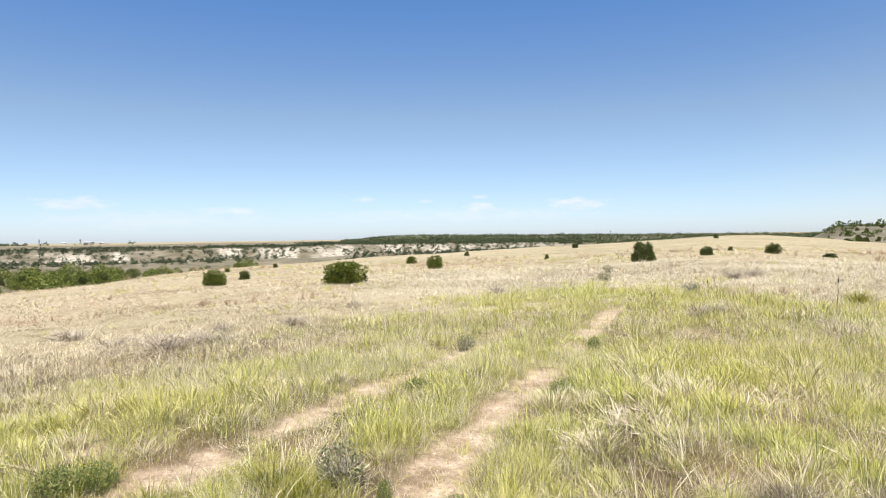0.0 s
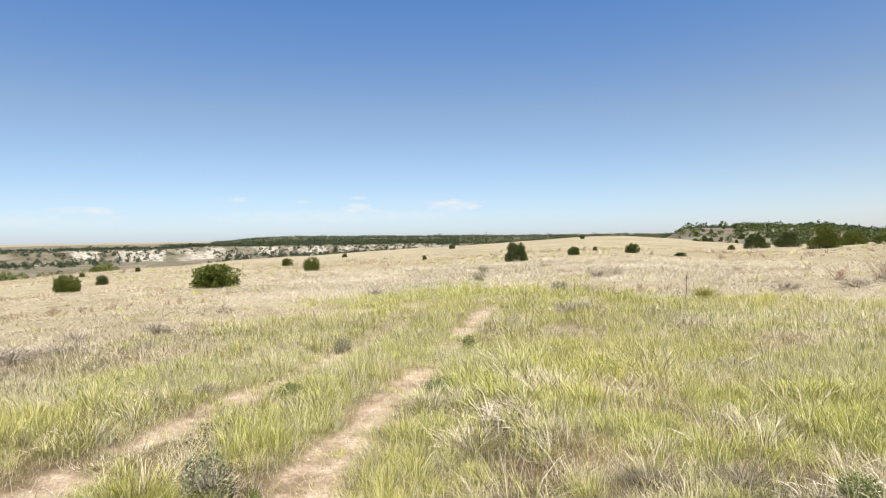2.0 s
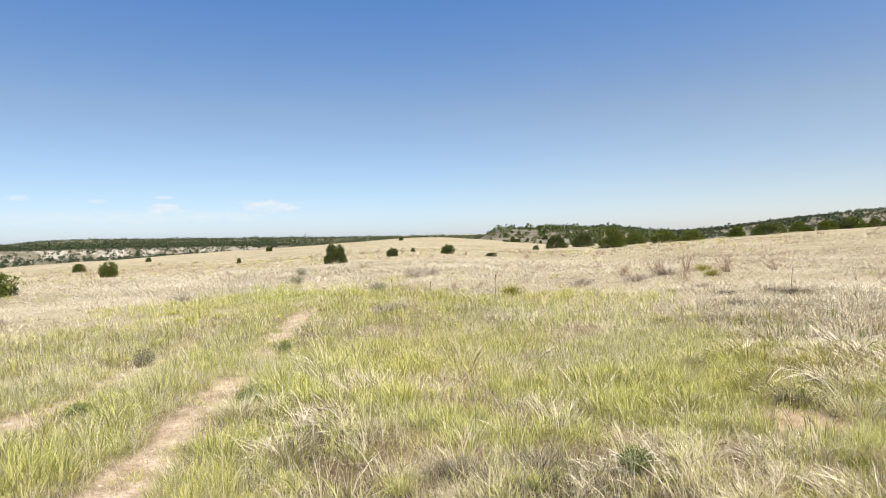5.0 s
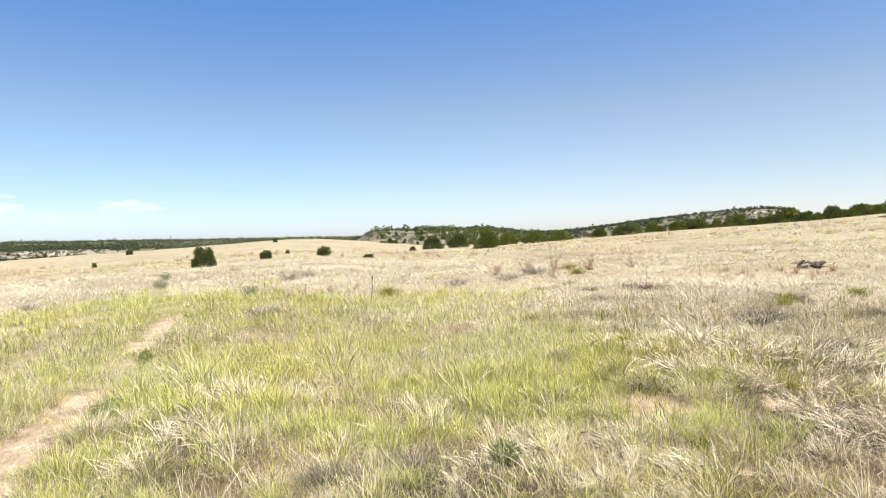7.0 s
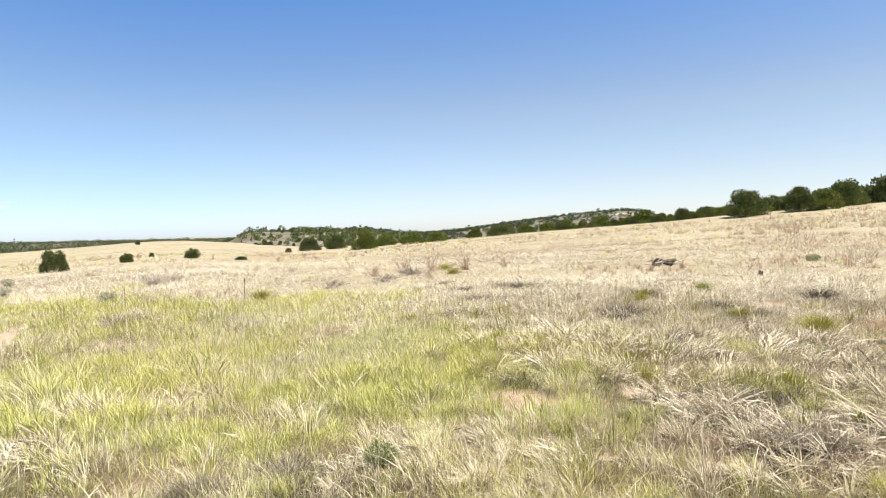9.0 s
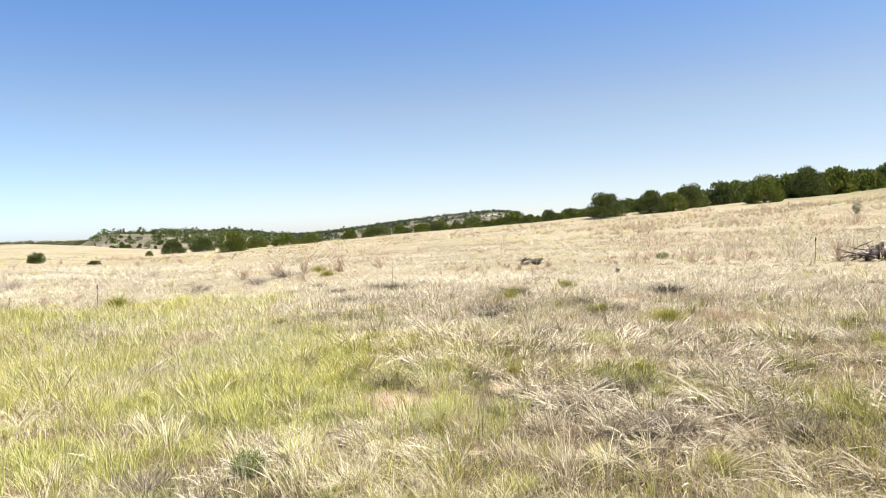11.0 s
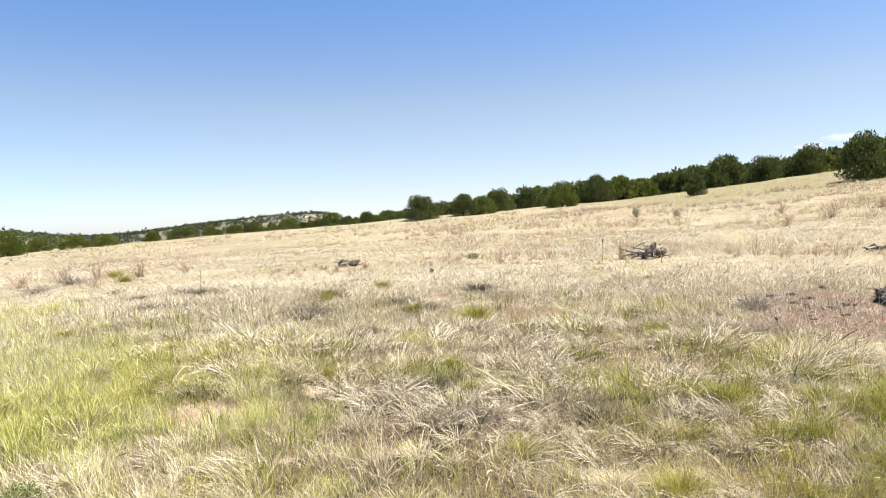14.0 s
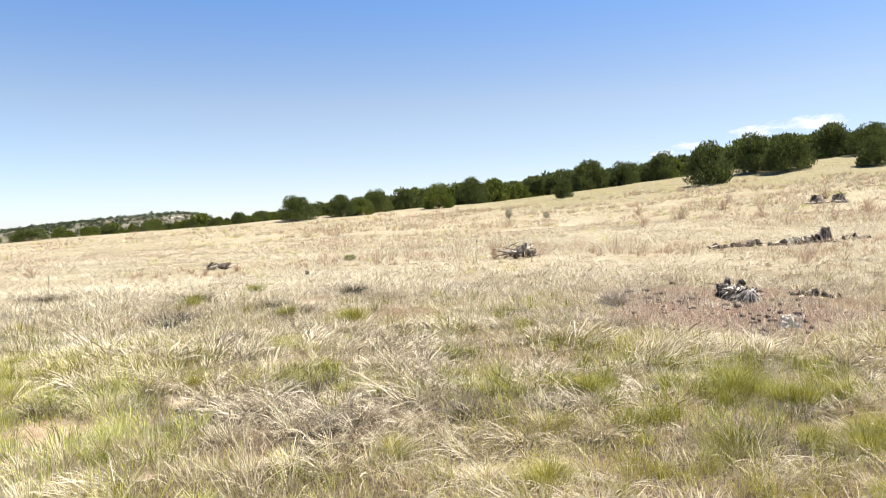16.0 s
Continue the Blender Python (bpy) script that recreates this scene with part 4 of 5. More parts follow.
# valley below the meadow
for i in range(60):
    b = rng.uniform(-46, -15)
    away = rng.uniform(150, 300)
    x, y = away * math.sin(radians(b)), away * math.cos(radians(b))
    if grain(x, y, 32, 61) < 0.3:
        continue
    h = rng.uniform(3.0, 5.0)
    bright = rng.uniform() < 0.45
    src = (FAR_SUN if bright else FAR_TREE)[i % (2 if bright else 4)]
    stand(src, x, y, h * rng.uniform(1.0, 1.6), h, "green juniper in the valley below the meadow", "juniper tree", "junipers in the valley")

# rocky knoll beyond the meadow
for i in range(80):
    b = rng.uniform(30, 52)
    away = rng.uniform(128, 250)
    x, y = away * math.sin(radians(b)), away * math.cos(radians(b))
    h = rng.uniform(1.0, 1.5 if b < 35 else 2.4)
    src = (FAR_SUN if i % 5 == 0 else FAR_TREE)[i % (2 if i % 5 == 0 else 4)]
    stand(src, x, y, h * rng.uniform(0.9, 1.5), h, "dark juniper on the pale rocky knoll", "juniper tree", "junipers on the knoll")


def far_wood(name, label, n, b0, b1, r0, r1, size, tris, keep, needles, leaf=0.3):
    """Far junipers too many to count: each a loose clump of leaf sprays."""
    b = np.radians(rng.uniform(b0, b1, n))
    r = np.sqrt(rng.uniform(r0 ** 2, r1 ** 2, n))
    x, y = r * np.sin(b), r * np.cos(b)
    ok = rng.uniform(0, 1, n) < keep(x, y, np.degrees(b), r)
    x, y = x[ok], y[ok]
    s = size * rng.lognormal(0, 0.3, len(x))
    who = np.repeat(np.arange(len(x)), tris)
    d = rng.normal(0, 1, (len(who), 3))
    d /= np.linalg.norm(d, axis=1)[:, None]
    d[:, 2] = np.abs(d[:, 2])
    d *= rng.uniform(0.2, 1, (len(who), 1)) ** 0.4
    c = np.stack([x, y, land(x, y)], -1)[who] + d * (s[who][:, None] * np.array([0.62, 0.62, 0.85])) + np.stack([0 * s[who], 0 * s[who], s[who] * 0.04], -1)
    a, e = rng.normal(0, 1, (len(who), 3)), rng.normal(0, 1, (len(who), 3))
    a[:, 2] = np.abs(a[:, 2])
    a /= np.linalg.norm(a, axis=1)[:, None]
    e /= np.linalg.norm(e, axis=1)[:, None]
    k = (s[who] * leaf)[:, None]
    v = np.stack([c - e * k * 0.5, c + e * k * 0.5, c + a * k], 1).reshape(-1, 3)
    tagged(sheet(name, v, [np.arange(len(who))[:, None] * 3 + np.array([[0, 1, 2]])], needles), label, "woodland", kind="stuff")


far_wood("valley_wood", "green juniper scrub filling the valley below the meadow", 600, -48, -9, 120, 330, 4.2, 720,
         lambda x, y, b, r: (0.5 + 0.5 * ramp(grain(x, y, 32, 61), 0.25, 0.5)) * ramp(-b, 14.5, 17.5), NEEDLE_SUN, 0.09)
far_wood("bluff_wood", "dark junipers scattered over the pale bluffs across the valley", 12000, -48, 12, 360, 1000, 2.0, 38,
         lambda x, y, b, r: np.clip(0.9 * ramp(r, 545, 570) + 0.6 + 0.4 * ramp(grain(x, y, 60, 71), 0.5, 0.7), 0, 1) * (1 - ramp(r, 640, 760) * (1 - ramp(b, -14, -6))) * ramp(grain(x, y, 90, 72) + 0.45 * ramp(r, 560, 640) * (1 - ramp(r, 1000, 1250)) * ramp(b, -32, -20), 0.15, 0.4), NEEDLE_HAZED, 0.28)
far_wood("mesa_wood", "dense dark juniper woodland on the far mesa", 15000, -9, 40, 560, 1500, 3.2, 15,
         lambda x, y, b, r: ramp(b + 8 * (grain(x, y, 200, 73) - 0.5), -9, -4) * (0.4 + 0.7 * ramp(grain(x, y, 70, 74), 0.35, 0.65)), NEEDLE_HAZED, 0.27)
far_wood("hill_wood", "dark junipers dotted over the rocky hillside", 9000, 29, 74, 290, 620, 1.6, 34,
         lambda x, y, b, r: 0.55 + 0.45 * ramp(grain(x, y, 30, 75), 0.35, 0.6), NEEDLE_HAZED, 0.3)
far_wood("knoll_wood", "green junipers scattered over the near rocky knoll", 2300, 28, 74, 135, 310, 1.6, 120,
         lambda x, y, b, r: (0.25 + 0.65 * ramp(grain(x, y, 24, 76), 0.35, 0.6)) * ramp(b, 29, 37), NEEDLE, 0.2)


# ---- far farm on the plain's edge ----
WHITEWASH = wood_material("whitewashed_wall", [(0.3, (0.6, 0.58, 0.54)), (0.7, (0.75, 0.73, 0.7))], 0.5)
TIN = wood_material("dull_tin_roof", [(0.3, (0.3, 0.3, 0.31)), (0.7, (0.42, 0.42, 0.43))], 0.5)


def farmhouse(x, y, wide, deep, tall, turn):
    thing = new("farm_building")
    thing.matrix_world = pose(x, y, float(land(x, y)), 0, 0, turn)
    w, d = wide / 2, deep / 2
    wall = np.array([(-w, -d, -1), (w, -d, -1), (w, d, -1), (-w, d, -1), (-w, -d, tall), (w, -d, tall), (w, d, tall), (-w, d, tall)])
    part("wall", mesh_of("wall", wall, [np.array([(0, 1, 5, 4), (1, 2, 6, 5), (2, 3, 7, 6), (3, 0, 4, 7)])], WHITEWASH), thing)
    e = 0.6
    roof = np.array([(-w - e, -d - e, tall + 0.02), (w + e, -d - e, tall + 0.02), (w + e, d + e, tall + 0.02), (-w - e, d + e, tall + 0.02), (-w - e, 0, tall + deep * 0.3), (w + e, 0, tall + deep * 0.3)])
    part("roof", mesh_of("roof", roof, [np.array([(0, 1, 5, 4), (2, 3, 4, 5), (3, 2, 1, 0)]), np.array([(0, 4, 3), (1, 2, 5)])], TIN), thing)
    tagged(thing, "pale distant farm building with a tin roof", "building", "far farm buildings")


def mast(x, y, tall):
    thing = new("wind_pump")
    z = float(land(x, y))
    thing.matrix_world = pose(x, y, z)
    for sx, sy in ((-1, -1), (1, -1), (1, 1), (-1, 1)):
        v, q, c = tube([(sx * 1.6, sy * 1.6, -0.5), (sx * 0.8, sy * 0.8, tall * 0.5), (sx * 0.2, sy * 0.2, tall)], [0.22, 0.2, 0.16], 5)
        part("leg", mesh_of("leg", v, [q, c], DARK_STEEL), thing)
    a = np.linspace(0, 2 * np.pi, 13)[:-1]
    v = np.concatenate([np.stack([np.cos(a) * 0.4, 0 * a - 0.5, np.sin(a) * 0.4 + tall + 0.4], -1), np.stack([np.cos(a) * 2.2, 0 * a - 0.5, np.sin(a) * 2.2 + tall + 0.4], -1), np.stack([np.cos(a + 0.35) * 2.2, 0 * a - 0.3, np.sin(a + 0.35) * 2.2 + tall + 0.4], -1)])
    k = np.arange(12)[:, None]
    part("wheel", mesh_of("wheel", v, [k + np.array([[0, 12, 24]])], DARK_STEEL), thing)
    tagged(thing, "far dark steel wind pump above the plain", "wind pump")


DARK_STEEL = wood_material("dark_steel", [(0.3, (0.06, 0.06, 0.065)), (0.7, (0.12, 0.12, 0.12))], 1.0)
for b, away, wide, tall in ((-28.6, 1500, 15, 3.0), (-27.6, 1520, 9, 2.6), (-30.2, 1480, 8, 2.6)):
    farmhouse(away * math.sin(radians(b)), away * math.cos(radians(b)), wide, 9, tall, -b)
mast(1450 * math.sin(radians(-31.8)), 1450 * math.cos(radians(-31.8)), 9)
mast(1500 * math.sin(radians(-29.1)), 1500 * math.cos(radians(-29.1)), 8)
far_wood("farm_trees", "dark trees round the far farm on the plain", 90, -34.5, -25, 1380, 1480, 4.8, 40,
         lambda x, y, b, r: 0.25 + ramp(-b, 32, 33.5), NEEDLE_HAZED)


# ---- dead wood ----
def crooked(length, seed, start=(0, 0, 0), heading=0.0, climb=0.0, bow=0.15, n=6):
    r2 = np.random.default_rng(seed)
    t = np.linspace(0, 1, n)
    off = np.cumsum(r2.normal(0, bow * length / n, (n, 3)), axis=0)
    off -= off[0]
    d = np.array([math.cos(heading) * math.cos(climb), math.sin(heading) * math.cos(climb), math.sin(climb)])
    return np.array(start) + t[:, None] * length * d + off * np.array([1, 1, 0.5])


def log_proto(seed, length, thick, pieces, mat):
    """A rotten fallen juniper: shredded fibrous strands over a broken core, chunks at one end."""
    r2 = np.random.default_rng(seed)
    thing = new("rotten_log")
    for i in range(3):
        pts = crooked(length * r2.uniform(0.35, 0.6), seed + i, (-length * 0.4 + 0.25 * i * length, r2.normal(0, thick * 0.5), thick * r2.uniform(0.2, 0.6)), r2.normal(0, 0.3), r2.normal(0, 0.1))
        v, q, c = tube(pts, thick * np.array([0.25, 0.5, 0.4, 0.55, 0.42, 0.2]) * r2.uniform(0.7, 1.1), 11, 0.45, seed + i)
        part("log", mesh_of("log", v, [q, c], mat), thing)
    for i in range(pieces):
        ln = r2.uniform(0.12, 0.4) * length
        x0 = r2.uniform(-0.5, 0.4) * length
        if i % 4:
            # loosened fibres hanging down the sides
            a, ln = r2.choice((-1, 1)) * np.pi / 2 + r2.normal(0, 0.5), thick * r2.uniform(1.0, 2.2)
            pts = crooked(ln, seed + 20 + i, (x0, r2.normal(0, thick * 0.3), thick * r2.uniform(0.9, 1.5)), a, r2.normal(-0.8, 0.25), 0.2, 4)
            stout = r2.uniform(0.04, 0.1)
        else:
            a, stout = r2.normal(0, 0.5), r2.uniform(0.04, 0.11)
            pts = crooked(ln, seed + 20 + i, (x0, r2.normal(0, thick * 0.7), thick * r2.uniform(0.1, 1.5)), a, r2.normal(-0.15, 0.25), 0.12, 4)
        v, q, c = tube(pts, np.array([1, 0.9, 0.6, 0.2]) * thick * stout, 5, 0.25, seed + i)
        part("splinter", mesh_of("splinter", v, [q, c], PALEWOOD if i % 5 < 3 and i % 4 else mat), thing)
    for i in range(4):
        at = (length * r2.uniform(0.25, 0.5), r2.normal(0, thick * 0.7), thick * r2.uniform(0.3, 1.1))
        pts = crooked(thick * 1.6, seed + 80 + i, at, r2.uniform(0, 6), r2.uniform(0, 0.8), 0.2, 4)
        v, q, c = tube(pts, np.array([0.6, 1, 0.9, 0.5]) * thick * r2.uniform(0.3, 0.55), 9, 0.42, seed + 9 + i)
        part("wood_chunk", mesh_of("wood_chunk", v, [q, c], mat), thing)
    return thing


def stump_proto(seed, mat):
    """A weathered stump one unit wide and high: furrowed, hollow and torn at the top, with root flares."""
    r2 = np.random.default_rng(seed)
    thing = new("tree_stump")
    sides = 18
    pts = [(0, 0, -0.1), (0.02, 0, 0.12), (0.03, 0.02, 0.4), (0.05, 0.0, 0.66), (0.06, 0.02, 0.8), (0.05, 0.01, 0.5)]
    v, q, c = tube(pts, [0.44, 0.4, 0.33, 0.3, 0.26, 0.12], sides, 0.06, seed)
    furrow = 1 + 0.16 * r2.normal(0, 1, sides)
    torn = 0.08 * r2.normal(0, 1, sides)
    for k in range(6):
        ring = slice(k * sides, (k + 1) * sides)
        v[ring, :2] *= furrow[:, None]
        v[ring, 2] += torn * (0, 0.1, 0.4, 0.9, 1.1, 0.2)[k]
    part("trunk", mesh_of("trunk", v, [q, c], mat), thing)
    for i in range(6):
        a = i * 1.05 + r2.normal(0, 0.25)
        far = r2.uniform(0.55, 0.9)
        pts = [(0.28 * math.cos(a), 0.28 * math.sin(a), 0.22), (0.45 * math.cos(a), 0.45 * math.sin(a), 0.08), (far * math.cos(a + 0.2), far * math.sin(a + 0.2), -0.06)]
        v, q, c = tube(pts, [0.12, 0.09, 0.03], 6, 0.25, seed + i)
        part("root", mesh_of("root", v, [q, c], mat), thing)
    for i in range(14):
        a, far = r2.uniform(0, 6.3), r2.uniform(0.3, 1.0)
        pts = crooked(r2.uniform(0.25, 0.6), seed + 40 + i, (far * math.cos(a), far * math.sin(a), 0.05), r2.uniform(0, 6.3), r2.uniform(-0.1, 0.5), 0.2, 4)
        v, q, c = tube(pts, np.array([0.06, 0.05, 0.04, 0.015]) * r2.uniform(0.5, 1.3), 5, 0.2, seed + i)
        part("splinter", mesh_of("splinter", v, [q, c], PALEWOOD if i % 3 == 0 else mat), thing)
    return thing


def twig_arrays(n, spread, height, width, seed, droop=0.0, forks=3):
    """Bare twigs from one root, each forking, as thin blades."""
    r2 = np.random.default_rng(seed)
    v, t = [], []
    for i in range(n):
        a, tilt = r2.uniform(0, 2 * np.pi), abs(r2.normal(0.5, 0.35)) + droop
        ln = height * r2.uniform(0.5, 1.1)
        d = np.array([math.cos(a) * math.sin(tilt) * spread, math.sin(a) * math.sin(tilt) * spread, math.cos(tilt)])
        root = np.array([r2.normal(0, 0.06), r2.normal(0, 0.06), 0])
        for k in range(forks):
            p0 = root + d * ln * (0.0 if k == 0 else r2.uniform(0.25, 0.7))
            dd = d if k == 0 else d + r2.normal(0, 0.45, 3)
            p1 = p0 + dd * ln * (1 if k == 0 else r2.uniform(0.25, 0.5))
            s = np.cross(dd, r2.normal(0, 1, 3))
            s *= width * (1 if k == 0 else 0.7) / (np.linalg.norm(s) + 1e-9)
            at = len(v)
            v += [p0 - s, p0 + s, p1 + s * 0.3, p1 - s * 0.3]
            t.append((at, at + 1, at + 2, at + 3))
    return np.array(v), np.array(t)


def shrub_proto(name, seed, twig_mat, leaf_mat=None, n=70, leaves=0, spread=1.0, droop=0.0, leaf=0.05, forks=3):
    """A low shrub about one unit wide and high: a root crown, twigs, and leaves if it has any."""
    r2 = np.random.default_rng(seed)
    thing = new(name)
    v, q = twig_arrays(n, spread, 0.95, 0.012 if n < 100 else 0.007, seed, droop, forks)
    part("bare_brush", mesh_of("bare_brush", v, [q], twig_mat), thing)
    v, q, c = tube([(0, 0, -0.08), (0.02, 0, 0.05), (0.03, 0.02, 0.14)], [0.09, 0.06, 0.03], 6, 0.15, seed)
    part("root_crown", mesh_of("root_crown", v, [q, c], DEADWOOD), thing)
    if leaves:
        p = r2.normal(0, 1, (leaves, 3))
        p /= np.linalg.norm(p, axis=1)[:, None]
        p = p * r2.uniform(0.25, 1, (leaves, 1)) ** 0.5 * np.array([0.5, 0.5, 0.5]) + np.array([0, 0, 0.5])
        ax = r2.normal(0, 1, (leaves, 3)) + np.array([0, 0, 0.8])
        ax /= np.linalg.norm(ax, axis=1)[:, None]
        sd = np.cross(ax, r2.normal(0, 1, (leaves, 3)))
        sd /= np.linalg.norm(sd, axis=1)[:, None]
        k = leaf * r2.uniform(0.6, 1.4, (leaves, 1))
        v = np.stack([p, p + ax * k * 0.5 + sd * k * 0.32, p + ax * k * 1.1, p + ax * k * 0.5 - sd * k * 0.32], 1).reshape(-1, 3)
        part("foliage", mesh_of("foliage", v, [np.arange(leaves)[:, None] * 4 + np.array([[0, 1, 2, 3]])], leaf_mat), thing)
    return thing


def tuft_proto(name, seed, inner, outer, n, lean, width=0.013, spread=0.14):
    """A bunch of grass about one unit high: living blades over a skirt of dead ones."""
    r2 = np.random.default_rng(seed)
    thing = new(name)

    def bunch(k, le, h0, h1, sp, w):
        a = r2.uniform(0, 2 * np.pi, k)
        rad = np.abs(r2.normal(0, sp, k))
        return blades(rad * np.cos(a), rad * np.sin(a), r2.uniform(h0, h1, k), w * r2.uniform(0.6, 1.4, k), np.abs(r2.normal(le, 0.22, k)), np.abs(r2.normal(0.5, 0.3, k)), True, base=np.full(k, -0.03), heading=a + r2.normal(0, 0.5, k))

    v, q, t = bunch(n, lean, 0.55, 1.1, spread, width)
    part("tuft", mesh_of("tuft", v, [q, t], inner), thing)
    v, q, t = bunch(n // 2, lean + 0.75, 0.4, 0.8, spread * 1.3, width)
    part("dead_skirt", mesh_of("dead_skirt", v, [q, t], outer), thing)
    return thing


def heap_proto(seed):
    """A heap of dead juniper branches about one unit long: a broken dark core, bleached limbs thrown across it."""
    r2 = np.random.default_rng(seed)
    thing = new("brush_heap")
    for i in range(7):
        at = (r2.normal(0.1, 0.2), r2.normal(0, 0.1), 0.04 + 0.05 * r2.uniform())
        v, q, c = tube(crooked(r2.uniform(0.2, 0.4), seed + i, at, r2.normal(0.3, 0.7), r2.uniform(0.0, 0.7), 0.2, 5), np.array([0.5, 1, 0.8, 0.9, 0.3]) * r2.uniform(0.035, 0.06), 8, 0.3, seed + i)
        part("wood_chunk", mesh_of("wood_chunk", v, [q, c], DEADWOOD), thing)
    for i in range(34):
        at = (r2.normal(0.05, 0.22), r2.normal(0, 0.12), r2.uniform(0.02, 0.16))
        a = r2.choice((0.0, np.pi)) + r2.normal(0.25, 0.5)
        v, q, c = tube(crooked(r2.uniform(0.2, 0.5), seed + 60 + i, at, a, r2.normal(0.04, 0.14), 0.16, 5), np.array([1, 0.9, 0.7, 0.5, 0.2]) * r2.uniform(0.007, 0.018), 5, 0.15, seed + i)
        part("branch", mesh_of("branch", v, [q, c], PALEWOOD if i % 7 == 0 else DEADWOOD), thing)
    return thing


def rubble_proto(seed):
    """A crumbled log about one unit long: broken chunks of uneven size strewn in a line, with splinters between."""
    r2 = np.random.default_rng(seed)
    thing = new("crumbled_log")
    for i in range(11):
        big = r2.uniform(0.35, 1.0) ** 1.5
        at = (-0.5 + i / 10 + r2.normal(0, 0.04), r2.normal(0, 0.06), 0.01)
        v, q, c = tube(crooked(0.16 * big + 0.05, seed + i, at, r2.uniform(0, 6.3), r2.uniform(0.0, 1.2), 0.25, 5), np.array([0.4, 1, 0.8, 0.9, 0.35]) * 0.075 * big, 8, 0.38, seed + i)
        part("wood_chunk", mesh_of("wood_chunk", v, [q, c], DEADWOOD), thing)
    for i in range(22):
        at = (r2.uniform(-0.55, 0.5), r2.normal(0, 0.09), r2.uniform(0.01, 0.06))
        v, q, c = tube(crooked(r2.uniform(0.08, 0.3), seed + 40 + i, at, r2.normal(0, 0.7), r2.normal(0.1, 0.2), 0.15, 4), np.array([1, 0.9, 0.6, 0.2]) * r2.uniform(0.008, 0.02), 5, 0.2, seed + i)
        part("splinter", mesh_of("splinter", v, [q, c], PALEWOOD if i % 4 == 0 else DEADWOOD), thing)
    return thing


LOG = proto(log_proto(101, 1.0, 0.14, 190, DEADWOOD))
RUBBLE = [proto(rubble_proto(s)) for s in (421, 422, 423)]
HEAP = [proto(heap_proto(401)), proto(heap_proto(402))]
PALE_LOG = proto(log_proto(141, 1.0, 0.11, 90, PALEWOOD))
STUMP = [proto(stump_proto(151, DEADWOOD)), proto(stump_proto(152, PALEWOOD))]
SILVER_SHRUB = [proto(shrub_proto("dead_shrub", s, SILVER, n=105, spread=1.0, droop=0.2, forks=6)) for s in (161, 162)]
RUST_SHRUB = [proto(shrub_proto("russet_shrub", s, RUST, n=30, spread=0.8)) for s in (163, 164)]
WEED_BUSH = [proto(shrub_proto("leafy_weed", s, WEED, WEED, 36, 1500, leaf=0.052)) for s in (165, 166)]
SAGE_BUSH = [proto(shrub_proto("sage_bush", s, SILVER, SAGE, 50, 900, leaf=0.06)) for s in (167, 168)]
GREEN_TUFT = [proto(tuft_proto("green_bunchgrass", s, LUSH, GREY, 640, 0.42, 0.009, 0.26)) for s in (171, 172, 173)]
PALE_TUFT = [proto(tuft_proto("pale_bunchgrass", s, GREEN, STRAW, 260, 0.55, 0.009, 0.32)) for s in (181, 182, 183)]
STRAW_TUFT = [proto(tuft_proto("straw_bunchgrass", s, STRAW, GREY, 260, 0.6, 0.009, 0.3)) for s in (174, 175, 176)]
MOUND = [proto(tuft_proto("grass_mound", s, SHADED_THATCH, SHADED_THATCH, 520, 0.6, 0.011, 0.4)) for s in (201, 202)]
GREY_TUFT = [proto(tuft_proto("grey_bunchgrass", s, GREY, GREY, 300, 1.05, 0.009, 0.3)) for s in (177, 178, 179)]

stand(LOG, 10.85, -3.75, 1.0, 1.25, "rotten grey juniper log broken into splinters on red soil", "rotten log", turn=8)
stand(RUBBLE[0], 19.4, -6.5, 1.3, 1.15, "low crumbling grey log lying in dry grass", "rotten log", turn=-60)
stand(RUBBLE[1], 19.5, -7.6, 1.4, 1.3, "low crumbling grey log lying in dry grass", "rotten log", turn=-72)
stand(LOG, 19.7, -8.8, 0.9, 1.1, "broken dark chunks of rotten juniper log", "rotten log", turn=-75)
stand(RUBBLE[2], 20.0, -10.4, 0.9, 1.1, "low crumbling grey log lying in dry grass", "rotten log", turn=-80)
stand(HEAP[0], 18.7, -0.5, 1.05, 1.9, "heap of dead grey branches leaning in dry grass", "brush heap", turn=-75)
stand(RUBBLE[2], 10.9, -4.95, 0.7, 0.8, "small grey wood chunk on bare soil", "rotten log", turn=30)
stand(HEAP[1], 18.5, 8.25, 0.9, 1.2, "flat grey heap of dead branches half buried in straw", "brush heap", turn=-25)
stand(STUMP[0], 19.85, -9.45, 0.5, 0.52, "dark weathered juniper stump beside crumbled logs", "tree stump")
stand(PALE_LOG, 8.7, -3.66, 0.3, 1.15, "bleached splintered piece of juniper wood on bare soil", "rotten log", turn=70)
stand(STUMP[0], 34.8, -16.2, 0.95, 0.5, "grey stump standing in tall dry grass", "tree stump")
stand(STUMP[0], 34.2, -17.0, 0.85, 0.5, "dark grey stump standing in tall dry grass", "tree stump")
stand(STUMP[0], 16.1, 4.78, 0.17, 0.19, "small black stump in bleached grass", "tree stump")
stand(STUMP[0], 7.7, -1.85, 0.12, 0.08, "small dark wood knot on red soil", "tree stump")

